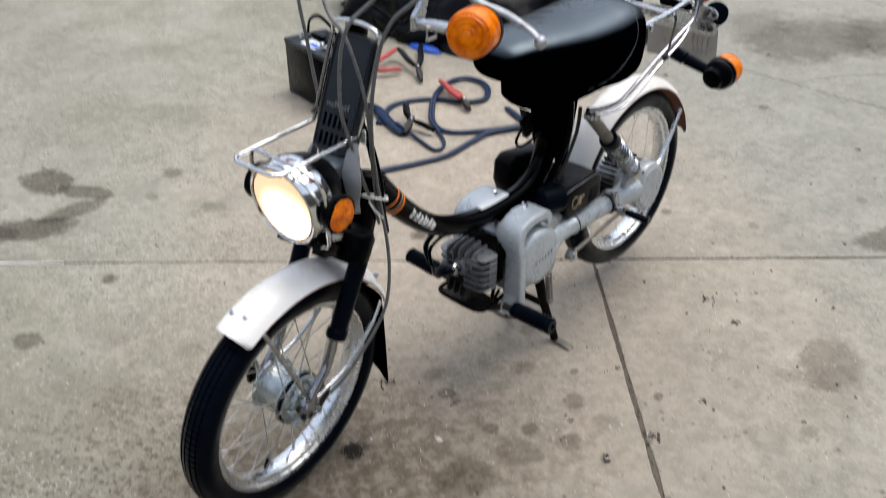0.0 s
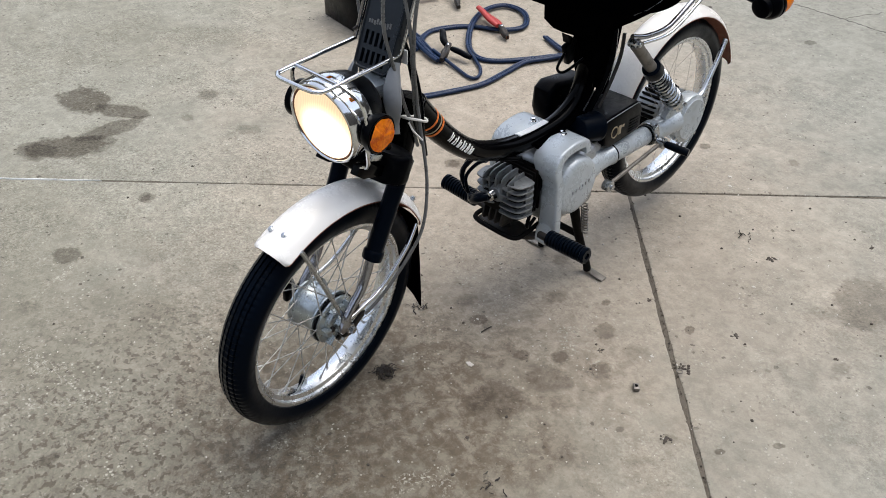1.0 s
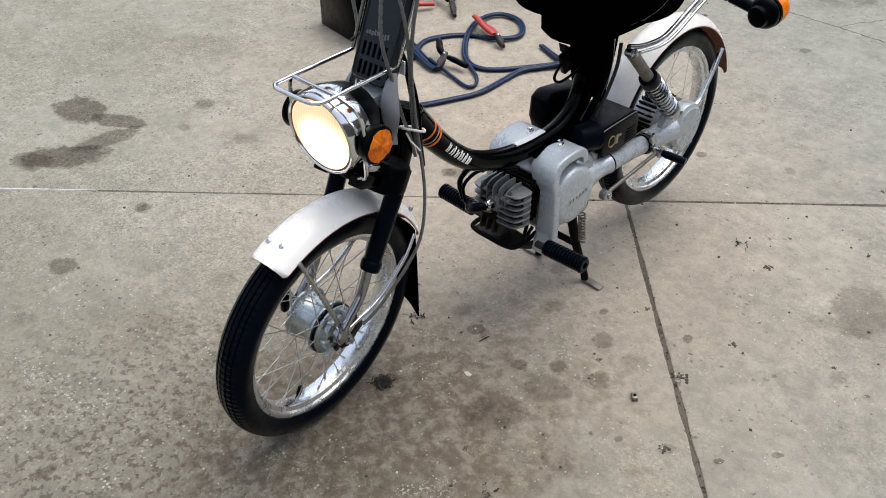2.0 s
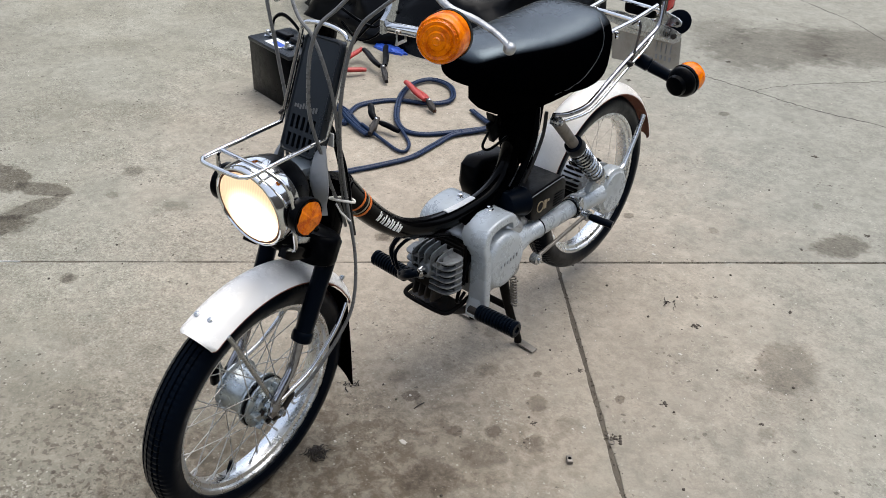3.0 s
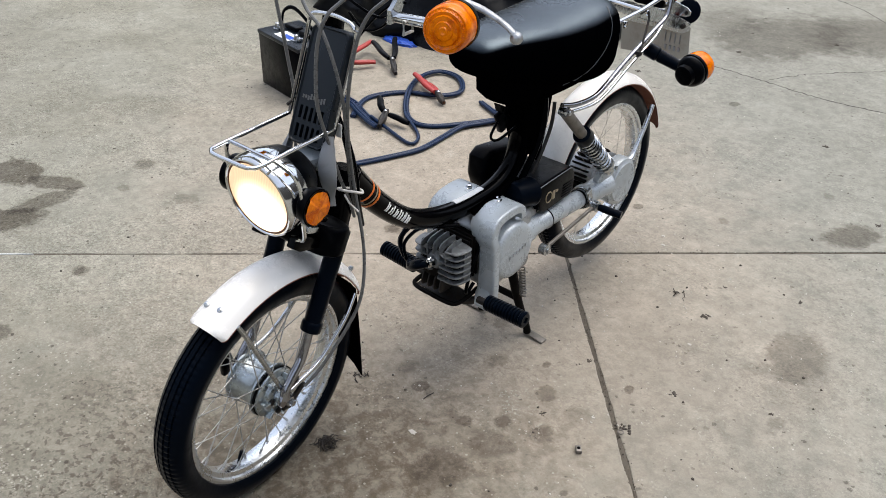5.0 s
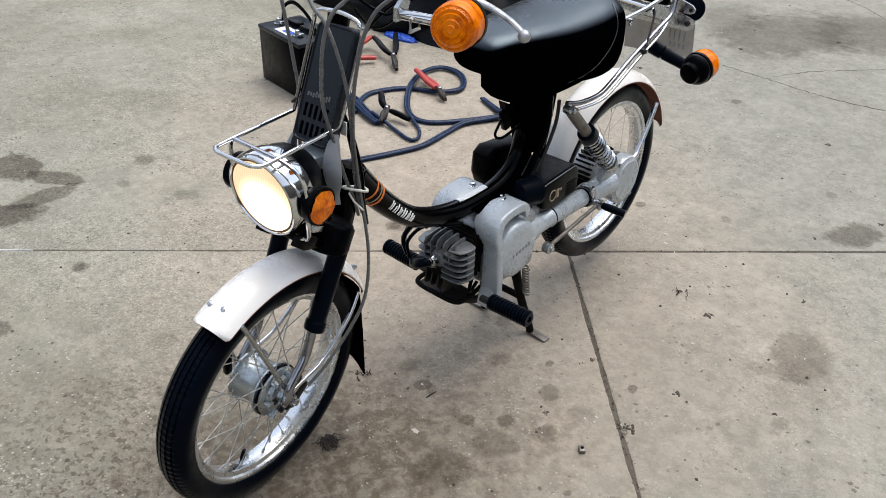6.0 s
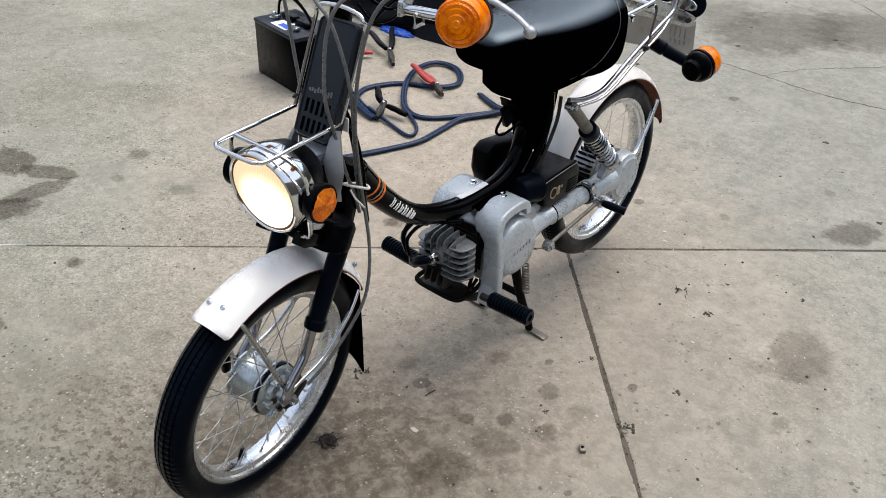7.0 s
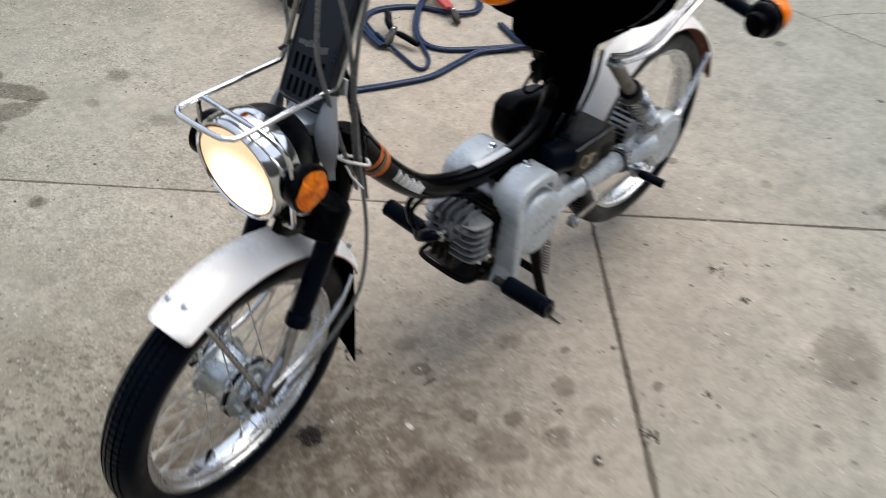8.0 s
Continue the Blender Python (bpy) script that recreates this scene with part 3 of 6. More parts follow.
def wheel(name, centre, xf, spokes, thick, metal):
    """A spoked wheel with a ribbed tyre."""
    w = group(name, moped)
    side = [(-0.0205, 0.186), (-0.026, 0.189), (-0.0305, 0.2), (-0.0315, 0.208), (-0.03, 0.216), (-0.0265, 0.2225)]
    tread = [(-0.0225, 0.2268), (-0.0175, 0.2298), (-0.0168, 0.2272), (-0.0145, 0.2275), (-0.0138, 0.2308), (-0.0075, 0.2325), (-0.0068, 0.2295), (-0.0045, 0.2297), (-0.0038, 0.2332)]
    half = side + tread
    profile = half + [(-a, r) for a, r in reversed(half)]
    count, rings = 360, []
    for a, r in [(a, r - 0.0012) for a, r in profile] + [(0.015, 0.184), (-0.015, 0.184)]:
        ring = []
        for k in range(count):
            cut = (k % 3 == 0) and 0.2222 < r < 0.2335 and abs(a) > 0.003
            rr = r - (0.0011 if cut else 0.0)
            aa = a + (0.0006 * (k % 3 - 1) if 0.2225 < r and abs(a) < 0.02 else 0.0)
            th = 2 * math.pi * k / count
            ring.append(centre + Vector((aa, rr * math.cos(th), rr * math.sin(th))))
        rings.append(ring)
    bm = loft(B(), rings, closed=True)
    part("tyre", bm, RUBBER, w, "ribbed black rubber tyre", xf, 30)
    ring = [(-0.0225, 0.1885), (-0.0235, 0.1875), (-0.0235, 0.1815), (-0.0215, 0.179), (-0.0165, 0.1775), (-0.013, 0.1705), (-0.006, 0.168),
            (0.006, 0.168), (0.013, 0.1705), (0.0165, 0.1775), (0.0215, 0.179), (0.0235, 0.1815), (0.0235, 0.1875), (0.0225, 0.1885), (0.014, 0.184), (-0.014, 0.184)]
    part("rim", lathe(B(), ring, centre, (1, 0, 0), 96, closed=True), RIM_STEEL, w, "chromed steel rim", xf, 30)
    for i in range(spokes):
        out = -1 if i % 2 else 1
        a = 2 * math.pi * (i + 0.5) / spokes
        h = a + (0.62 if (i // 2) % 2 else -0.62)
        p = centre + Vector((out * 0.031, 0.046 * math.cos(h), 0.046 * math.sin(h)))
        q = centre + Vector((out * 0.004, 0.171 * math.cos(a), 0.171 * math.sin(a)))
        bm = rod(B(), p, q, thick, 6)
        rod(bm, q + (p - q) * 0.1, q, thick * 2.3, 6)
        part("spoke", bm, metal, w, "", xf)
    return w


front = wheel("front_wheel", AXLE_F, ROLL, 36, 0.0011, SPOKE_STEEL)
bm = lathe(B(), [(-0.044, 0.02), (-0.043, 0.042), (-0.04, 0.0505), (-0.0365, 0.0505), (-0.034, 0.045), (-0.028, 0.0425), (-0.01, 0.0405), (0.008, 0.042), (0.014, 0.0455), (0.017, 0.0515), (0.021, 0.0515), (0.023, 0.045), (0.023, 0.02)], AXLE_F, (1, 0, 0), 56)
part("hub", bm, HUB_ALLOY, front, "cast aluminium drum hub", ROLL)
part("drum_seal", lathe(B(), [(0.022, 0.04), (0.0245, 0.0505), (0.0275, 0.0505), (0.029, 0.04)], AXLE_F, (1, 0, 0), 48), BLACK_PLASTIC, front, "black seal ring", ROLL)
bm = lathe(B(), [(0.027, 0.048), (0.032, 0.048), (0.034, 0.045), (0.036, 0.037), (0.044, 0.035), (0.046, 0.032), (0.046, 0.021), (0.055, 0.019), (0.056, 0.008)], AXLE_F, (1, 0, 0), 44)
plate_f = part("brake_plate", bm, HUB_ALLOY, front, "cast brake plate with ribs", ROLL)
for k in range(7):
    a = 2 * math.pi * k / 7 + 0.3
    bm = block(B(), AXLE_F + Vector((0.044, 0.036 * math.cos(a), 0.036 * math.sin(a))), (0.014, 0.005, 0.018), 0.0015, Matrix.Rotation(a - math.pi / 2, 3, "X"))
    part("plate_rib", bm, HUB_ALLOY, plate_f, "", ROLL)
part("brake_lever_arm", slab(B(), [(0.006, 0.2), (0.014, 0.196), (0.05, 0.222), (0.053, 0.231), (0.046, 0.233), (0.01, 0.212)], 0.05, 0.056, 0.0015), DARK_STEEL, plate_f, "dark brake lever", ROLL)
for y, z in ((0.02, 0.262), (-0.026, 0.236), (-0.01, 0.204)):
    part("plate_bolt", lathe(B(), [(0, 0.0055), (0.006, 0.0055), (0.007, 0.0035)], (0.045, y, z), (1, 0, 0), 6), DARK_STEEL, plate_f, "", ROLL)
part("brake_cam", block(B(), AXLE_F + Vector((0.05, 0.026, 0.024)), (0.016, 0.018, 0.014), 0.003), DARK_STEEL, plate_f, "", ROLL)
part("speedometer_drive", lathe(B(), [(0, 0.012), (0.004, 0.015), (0.014, 0.015), (0.016, 0.01)], AXLE_F + Vector((0.05, -0.004, -0.004)), (1, 0, 0), 20), BLACK_PLASTIC, plate_f, "", ROLL)
bm = lathe(B(), [(0, 0.0125), (0.002, 0.0125), (0.003, 0.0105), (0.01, 0.0105), (0.011, 0.0068), (0.018, 0.006)], AXLE_F + Vector((0.059, 0, 0)), (1, 0, 0), 6)
part("axle_nut", bm, DULL_CHROME, front, "", ROLL)
part("axle", rod(B(), AXLE_F + Vector((-0.075, 0, 0)), AXLE_F + Vector((0.066, 0, 0)), 0.006), DULL_CHROME, front, "", ROLL)
bm = block(B(), AXLE_F + Vector((-0.06, -0.03, 0.035)), (0.012, 0.016, 0.05), 0.004)
part("brake_arm", bm, BLACK_PLASTIC, front, "", ROLL)
a = radians(-113)
c = AXLE_F + Vector((0, 0.17 * math.cos(a), 0.17 * math.sin(a)))
bm = rod(B(), c, c - (c - AXLE_F).normalized() * 0.02, 0.0035)
rod(bm, c - (c - AXLE_F).normalized() * 0.012, c - (c - AXLE_F).normalized() * 0.03, 0.0048)
part("valve_stem", bm, RUBBER, front, "black capped valve", ROLL)

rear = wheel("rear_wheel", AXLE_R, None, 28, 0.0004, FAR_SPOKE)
bm = lathe(B(), [(-0.05, 0.02), (-0.049, 0.05), (-0.044, 0.056), (0.02, 0.056), (0.026, 0.062), (0.034, 0.062), (0.036, 0.03)], AXLE_R, (1, 0, 0), 48)
part("hub", bm, ALUMINIUM, rear, "cast aluminium drum hub")
for k in range(30):
    a = 2 * math.pi * k / 30
    part("hub_rib", block(B(), AXLE_R + Vector((-0.012, 0.06 * math.cos(a), 0.06 * math.sin(a))), (0.05, 0.005, 0.012), 0.0015, Matrix.Rotation(a - math.pi / 2, 3, "X")), BLACKENED, rear)


def fender(name, centre, radius, start, end, half, xf, label, depth=0.02):
    """A rolled mudguard with its rusty inside; angles from the rear, upwards."""
    def skin(r0, t):
        rings = []
        n = 100
        for i in range(n + 1):
            a = radians(start + (end - start) * i / n)
            near = min(i, n - i) / n * (end - start) / 57.3 * radius
            trim = half * (1.0 if near > 0.012 else 0.84 + 0.16 * math.sqrt(max(0.0, 1 - (1 - near / 0.012) ** 2)))
            row = []
            for s in [x / 8 for x in range(-8, 9)]:
                row.append((s * trim, r0 - depth * abs(s) ** 2.6))
            row += [(x * 0.985, r - t) for x, r in reversed(row)]
            rings.append([centre + Vector((x, r * math.cos(a), r * math.sin(a))) for x, r in row])
        return loft(B(), rings)
    f = part(name, skin(radius, 0.0016), WHITE_PAINT, moped, label, xf, 50)
    part("underside", skin(radius - 0.0026, 0.001), RUST, f, "brown rusty inner face", xf, 50)
    return f


ff = fender("front_fender", AXLE_F, 0.262, 24, 121, 0.04, ROLL @ Matrix.Translation((0.006, 0, 0)), "cream-white painted front fender")
for x, d in ((-0.013, 113), (0.014, 112.5), (0.03, 38)):
    a = radians(d)
    n = Vector((0, math.cos(a), math.sin(a)))
    p = AXLE_F + n * 0.2615 + Vector((x, 0, 0))
    bm = lathe(B(), [(-0.004, 0.005), (0.0012, 0.005), (0.0016, 0.0038), (0.0036, 0.0034), (0.004, 0.0018)], p, n, 10)
    part("bolt", bm, DULL_CHROME, ff, "", ROLL)
rows = []
for i in range(9):
    s = i / 8
    y, z, w = 0.219 + 0.022 * s - 0.004 * s * s, 0.345 - 0.205 * s, 0.04 + 0.014 * s
    dip = 0.05 * s * s
    rows.append([Vector((x * w, y - 0.01 * abs(x) ** 2 + t, z + (dip * (1 - x) * 0.5 - 0.02 * s * s))) for t in (0.0,) for x in (-1, -0.5, 0, 0.5, 1)]
                + [Vector((x * w, y - 0.01 * abs(x) ** 2 + 0.003, z + (dip * (1 - x) * 0.5 - 0.02 * s * s))) for x in (1, 0.5, 0, -0.5, -1)])
part("mud_flap", loft(B(), rows), DULL_BLACK, ff, "black rubber mud flap", ROLL)
fender("rear_fender", AXLE_R, 0.26, 14, 165, 0.042, None, "cream-white painted rear fender")

# fender stays
part("fender_stay", tube(B(), [(0.045, -0.095, 0.455), (0.049, -0.086, 0.435), (0.061, -0.006, 0.25), (0.062, 0.002, 0.228)], [0.0042, 0.0042, 0.0042, 0.007], 8, flat=1.0), DULL_CHROME, moped, "dull steel fender stay", ROLL)
part("fender_stay", tube(B(), [(-0.038, -0.08, 0.43), (-0.045, -0.07, 0.41), (-0.064, -0.006, 0.25), (-0.066, 0.002, 0.228)], [0.0042, 0.0042, 0.0042, 0.007], 8), DULL_CHROME, moped, "dull steel fender stay", ROLL)
for s in (1, -1):
    part("fender_stay", tube(B(), [(s * 0.062, 0.004, 0.25), (s * 0.061, 0.03, 0.253), (s * 0.06, 0.09, 0.265), (s * 0.056, 0.16, 0.312), (s * 0.046, 0.2, 0.345)], 0.0044, 10, smooth=5), CHROME, moped, "chromed fender stay", ROLL)
    if s < 0:
        continue
    part("fender_stay", tube(B(), [(s * 0.06, 1.07, 0.318), (s * 0.06, 1.1, 0.322), (s * 0.058, 1.122, 0.342), (s * 0.053, 1.163, 0.39), (s * 0.048, 1.195, 0.432)], [0.009, 0.008, 0.0064, 0.006, 0.006], 10, smooth=4), RIM_STEEL, moped, "tarnished rear fender stay")

# fork
for s in (1, -1):
    bm = tube(B(), [(s * 0.058, -0.036, 0.268), (s * 0.058, -0.032, 0.285), (s * 0.058, -0.013, 0.306), (s * 0.058, 0.011, 0.332), (s * 0.058, 0.034, 0.385)], [0.0095, 0.0082, 0.0082, 0.0085, 0.0085], 14, smooth=5)
    leg = part("fork_leg", bm, FORK_STEEL, moped, "dull chromed fork tube", FORK)
    d = Vector((s * 0.03, 0.42, 0.905)).normalized()
    base = Vector((s * 0.058, 0.033, 0.374))
    prof = [(0, 0.014), (0.002, 0.0178), (0.006, 0.0186), (0.016, 0.0186), (0.019, 0.0178), (0.021, 0.0158)] + [(0.03 + 0.02 * i, 0.0156 + 0.0004 * (i % 2)) for i in range(6)] + [(0.15, 0.0158), (0.19, 0.016)]
    part("fork_boot", lathe(B(), prof, base, d, 24), RUBBER, leg, "black fork sleeve", FORK)
    part("axle_lug", slab(B(), [(-0.052, 0.262), (-0.046, 0.276), (-0.036, 0.282), (-0.026, 0.276), (-0.026, 0.264), (-0.035, 0.254), (-0.046, 0.253)], s * 0.058 - 0.004, s * 0.058 + 0.004, 0.003), FORK_STEEL, leg, "flattened axle lug", FORK)
bm = B()
rings = []
for z, f in ((0.497, 0.9), (0.5, 0.98), (0.506, 1.0), (0.538, 1.0), (0.543, 0.97), (0.546, 0.9)):
    ring = []
    for q in range(32):
        a = 2 * math.pi * q / 32
        ca, sa = math.cos(a), math.sin(a)
        ring.append(Vector((0.073 * f * math.copysign(abs(ca) ** 0.55, ca), 0.113 + 0.36 * (z - 0.53) + 0.029 * f * math.copysign(abs(sa) ** 0.8, sa), z - 0.3 * 0.029 * f * math.copysign(abs(sa) ** 0.8, sa))))
    rings.append(ring)
part("fork_clamp", loft(bm, rings), BLACK_PLASTIC, moped, "black lower fork clamp", STEER)
part("steering_stem", rod(B(), (-0.01, 0.125, 0.55), (-0.01, 0.19, 0.87), 0.018, 20), BLACK_PAINT, moped, "", STEER)
part("horn", lathe(B(), [(0, 0.012), (0.004, 0.026), (0.02, 0.03), (0.028, 0.027), (0.03, 0.006)], (0.004, 0.144, 0.652), (0, -0.75, 0.4), 28), GREY_PLASTIC, moped, "round grey housing below the panel", STEER)
part("panel_mount", lathe(B(), [(0.0, 0.012), (0.003, 0.026), (0.012, 0.029), (0.02, 0.026), (0.03, 0.018), (0.034, 0.006)], (0.002, 0.112, 0.672), (0.0, 0.25, -1), 32), SILVER_PAINT, moped, "grey cup below the panel", STEER)
part("stay_clip", block(B(), (0.046, 0.062, 0.562), (0.012, 0.03, 0.012), 0.003, Matrix.Rotation(radians(-25), 3, "X")), DULL_CHROME, moped, "bright clip on the lamp stay", STEER)
for s in (1, -1):
    rows = []
    for y, z, w, bow in ((0.118, 0.705, 0.008, 0.0), (0.112, 0.69, 0.016, 0.003), (0.106, 0.668, 0.021, 0.006), (0.104, 0.645, 0.02, 0.008), (0.108, 0.622, 0.016, 0.006), (0.115, 0.6, 0.012, 0.002), (0.12, 0.578, 0.009, 0.0)):
        rows.append([Vector((s * (0.04 + 2.6 * bow * (1 - a * a) + t), y + a * w * (0.75 if s > 0 else 0.4), z - 0.3 * a * w - (0.0 if s > 0 else 0.022))) for t, order in ((0.0, 1), (0.004, -1)) for a in (-1, -0.5, 0, 0.5, 1)[::order]])
    fine = [spline([r[q] for r in rows], 4) for q in range(10)]
    part("headlight_bracket", loft(B(), [[c[i] for c in fine] for i in range(len(fine[0]))]), GREY_PLASTIC, moped, "grey moulded headlight bracket", STEER, 50)

# headlight
FACE, BEAM = Vector((0.0, -0.006, 0.633)), Vector((-0.02, -1, -0.13)).normalized()
head = group("headlight", moped)
part("shell", lathe(B(), [(-0.108, 0.004), (-0.104, 0.022), (-0.092, 0.041), (-0.074, 0.055), (-0.056, 0.062), (-0.044, 0.0655)], FACE, BEAM, 48), BLACK_PLASTIC, head, "black headlight shell", STEER)
part("bezel", lathe(B(), [(-0.048, 0.0655), (-0.045, 0.0675), (-0.03, 0.0702), (-0.012, 0.0706), (-0.004, 0.0698), (0.0005, 0.0675), (0.0012, 0.065), (-0.001, 0.063), (-0.008, 0.062)], FACE, BEAM, 64), CHROME, head, "chromed headlight bezel", STEER)
lens = part("lens", lathe(B(), [(-0.008, 0.062), (-0.001, 0.0605), (0.005, 0.046), (0.0085, 0.026), (0.0095, 0.0)], (0, 0, 0), (0, -1, 0), 48), LAMP_GLASS, head, "lit fluted glass lens")
part("gasket", lathe(B(), [(-0.0085, 0.064), (-0.0015, 0.0635), (-0.0004, 0.062), (-0.0012, 0.0605), (-0.0085, 0.06)], FACE, BEAM, 64, closed=True), COPPER, head, "dark brown lens gasket", STEER)
lens.matrix_basis = STEER @ Matrix.Translation(FACE) @ Vector((0, -1, 0)).rotation_difference(BEAM).to_matrix().to_4x4()
refl = group("front_reflector", moped, "round orange reflector on the fork")
for s in (1, -1):
    c, n = Vector((s * 0.08, 0.031, 0.633)), Vector((s, 0, 0))
    part("housing", lathe(B(), [(-0.014, 0.014), (-0.011, 0.027), (0.0, 0.031), (0.008, 0.031), (0.009, 0.0295), (0.0085, 0.027), (0.005, 0.0265)], c, n, 40), BLACK_PLASTIC, refl, "black round housing", STEER)
    bm = B()
    u, v = Vector((0, 1, 0)), Vector((0, 0, 1))
    hub, foot = bm.verts.new(c + n * 0.0135), bm.verts.new(c + n * 0.004)
    rim = [bm.verts.new(c + n * (0.0105 + 0.0011 * (1 if (q // 4) % 2 else -1)) + 0.0268 * (u * math.cos(2 * math.pi * q / 32) + v * math.sin(2 * math.pi * q / 32))) for q in range(32)]
    for q in range(32):
        bm.faces.new((hub, rim[q], rim[(q + 1) % 32]))
        bm.faces.new((foot, rim[(q + 1) % 32], rim[q]))
    part("reflector_lens", bm, AMBER_FLAT, refl, "orange faceted reflector lens", STEER, 3)
    part("reflector_arm", tube(B(), [c - n * 0.012, c - n * 0.02 + Vector((0, 0.03, -0.02)), (s * 0.05, 0.09, 0.57)], 0.006, 8), BLACK_PAINT, refl, "", STEER)
part("headlight_stay", slab(B(), [(0.02, 0.545), (0.035, 0.532), (0.1, 0.51), (0.105, 0.522), (0.05, 0.555), (0.03, 0.562)], 0.03, 0.046, 0.002), BLACK_PAINT, moped, "", STEER)
part("headlight_stay", slab(B(), [(0.02, 0.545), (0.035, 0.532), (0.1, 0.51), (0.105, 0.522), (0.05, 0.555), (0.03, 0.562)], -0.046, -0.03, 0.002), BLACK_PAINT, moped, "", STEER)

# front luggage rack
rack = group("front_rack", moped, "chromed wire front luggage rack")
XL, XR = -0.0535, 0.0395
loop = [(-0.046, 0.17, 0.845), (-0.0425, 0.17, 0.862), (-0.033, 0.172, 0.871), (0.003, 0.174, 0.8745), (0.037, 0.172, 0.871), (0.0465, 0.17, 0.862), (0.048, 0.17, 0.845)]
bm = tube(B(), [(XL, 0.127, 0.713), (-0.052, 0.133, 0.728)] + loop + [(0.0405, 0.133, 0.728), (XR, 0.122, 0.713)], 0.0036, 10, smooth=4)
part("back_hoop", bm, CHROME, rack, "", STEER)
base = [(XL, 0.128, 0.713), (XL, 0.06, 0.713), (XL, -0.028, 0.713), (XL + 0.006, -0.044, 0.7135), (XL + 0.02, -0.05, 0.714), (XR - 0.02, -0.05, 0.714), (XR - 0.006, -0.044, 0.7135), (XR, -0.028, 0.713), (XR, 0.06, 0.713), (XR, 0.123, 0.713)]
part("front_loop", tube(B(), base, 0.0036, 10, smooth=4), CHROME, rack, "", STEER)
part("cross_bar", tube(B(), [(XL, -0.003, 0.7125), (XR, -0.008, 0.7125)], 0.0034, 8), CHROME, rack, "", STEER)
for x, s in ((XR, 1), (XL, -1)):
    part("side_wire", tube(B(), [(x, -0.006, 0.712), (s * 0.069, 0.004, 0.692), (s * 0.0765, 0.012, 0.655), (s * 0.0765, 0.012, 0.61), (s * 0.07, 0.02, 0.575), (s * 0.045, 0.03, 0.556)], 0.0034, 8, smooth=4), CHROME, rack, "", STEER)
    part("rack_clip", tube(B(), [(x, 0.124, 0.728), (x * 0.93, 0.14, 0.735), (x * 0.7, 0.155, 0.738)], 0.0026, 6), DARK_STEEL, rack, "", STEER)

# slotted panel behind the rack
panel = group("front_panel", moped, "black slotted plastic panel on the steering head")
PANEL = Matrix.Translation((0.0045, 0.1453, 0.7658)) @ Matrix.Rotation(radians(-22), 4, "X")
hw, hh = 0.0335, 0.0905
bm = B()
slots = [(c * 0.0105 - 0.0235, r) for r in (-0.044, -0.0735) for c in range(5)]
xs = sorted({-hw, hw} | {round(x + d, 5) for x, _ in slots for d in (-0.0029, 0.0029)})
zs = sorted({-hh, hh} | {round(z + d, 5) for _, z in slots for d in (-0.0108, 0.0108)})
holes = {(round(x, 4), round(z, 4)) for x, z in slots}
grid = {}
def corner(i, j, y):
    if (i, j, y) not in grid:
        grid[i, j, y] = bm.verts.new((xs[i], y, zs[j]))
    return grid[i, j, y]
solid = {(i, j): (round((xs[i] + xs[i + 1]) / 2, 4), round((zs[j] + zs[j + 1]) / 2, 4)) not in holes for i in range(len(xs) - 1) for j in range(len(zs) - 1)}
for (i, j), full in solid.items():
    if not full:
        continue
    for y, flip in ((-0.012, 1), (-0.004, -1)):
        bm.faces.new([corner(i, j, y), corner(i + 1, j, y), corner(i + 1, j + 1, y), corner(i, j + 1, y)][::flip])
    for (di, dj), (p, q) in {(-1, 0): ((i, j), (i, j + 1)), (1, 0): ((i + 1, j), (i + 1, j + 1)), (0, -1): ((i, j), (i + 1, j)), (0, 1): ((i, j + 1), (i + 1, j + 1))}.items():
        if not solid.get((i + di, j + dj), False):
            bm.faces.new([corner(*p, -0.012), corner(*q, -0.012), corner(*q, -0.004), corner(*p, -0.004)])
part("face", bm, PANEL_PLASTIC, panel, "slotted black face", STEER @ PANEL, 30)
outline = []
for cx, cz, a0 in ((1, 1, 0), (-1, 1, 90), (-1, -1, 180), (1, -1, 270)):
    for q in range(7):
        a = radians(a0 + 15 * q)
        outline.append(((hw - 0.0085) * cx, (hh - 0.0085) * cz, math.cos(a), math.sin(a)))
rings = [[Vector((x + r * ca, y, z + r * sa)) for r, y in ((0.0125, 0.009), (0.0125, -0.0105), (0.0112, -0.0135), (0.0092, -0.0142), (0.0074, -0.0128), (0.007, -0.011), (0.007, 0.009))] for x, z, ca, sa in outline]
part("surround", loft(B(), rings, closed=True), PANEL_PLASTIC, panel, "raised rounded rim", STEER @ PANEL, 50)
part("back_plate", block(B(), (0, 0.007, 0), (2 * hw, 0.006, 2 * hh), 0.002), BLACK_PLASTIC, panel, "", STEER @ PANEL)
rnd = random.Random(4)
for k in range(9):
    bm = block(B(), (-0.024 + 0.0052 * k, -0.0125, -0.02 + 0.003 * rnd.random()), (0.0034, 0.0012, 0.005 + 0.004 * rnd.random()), 0.0)
    part("worn_mark", bm, GREY_CABLE, panel, "worn pale lettering mark", STEER @ PANEL)

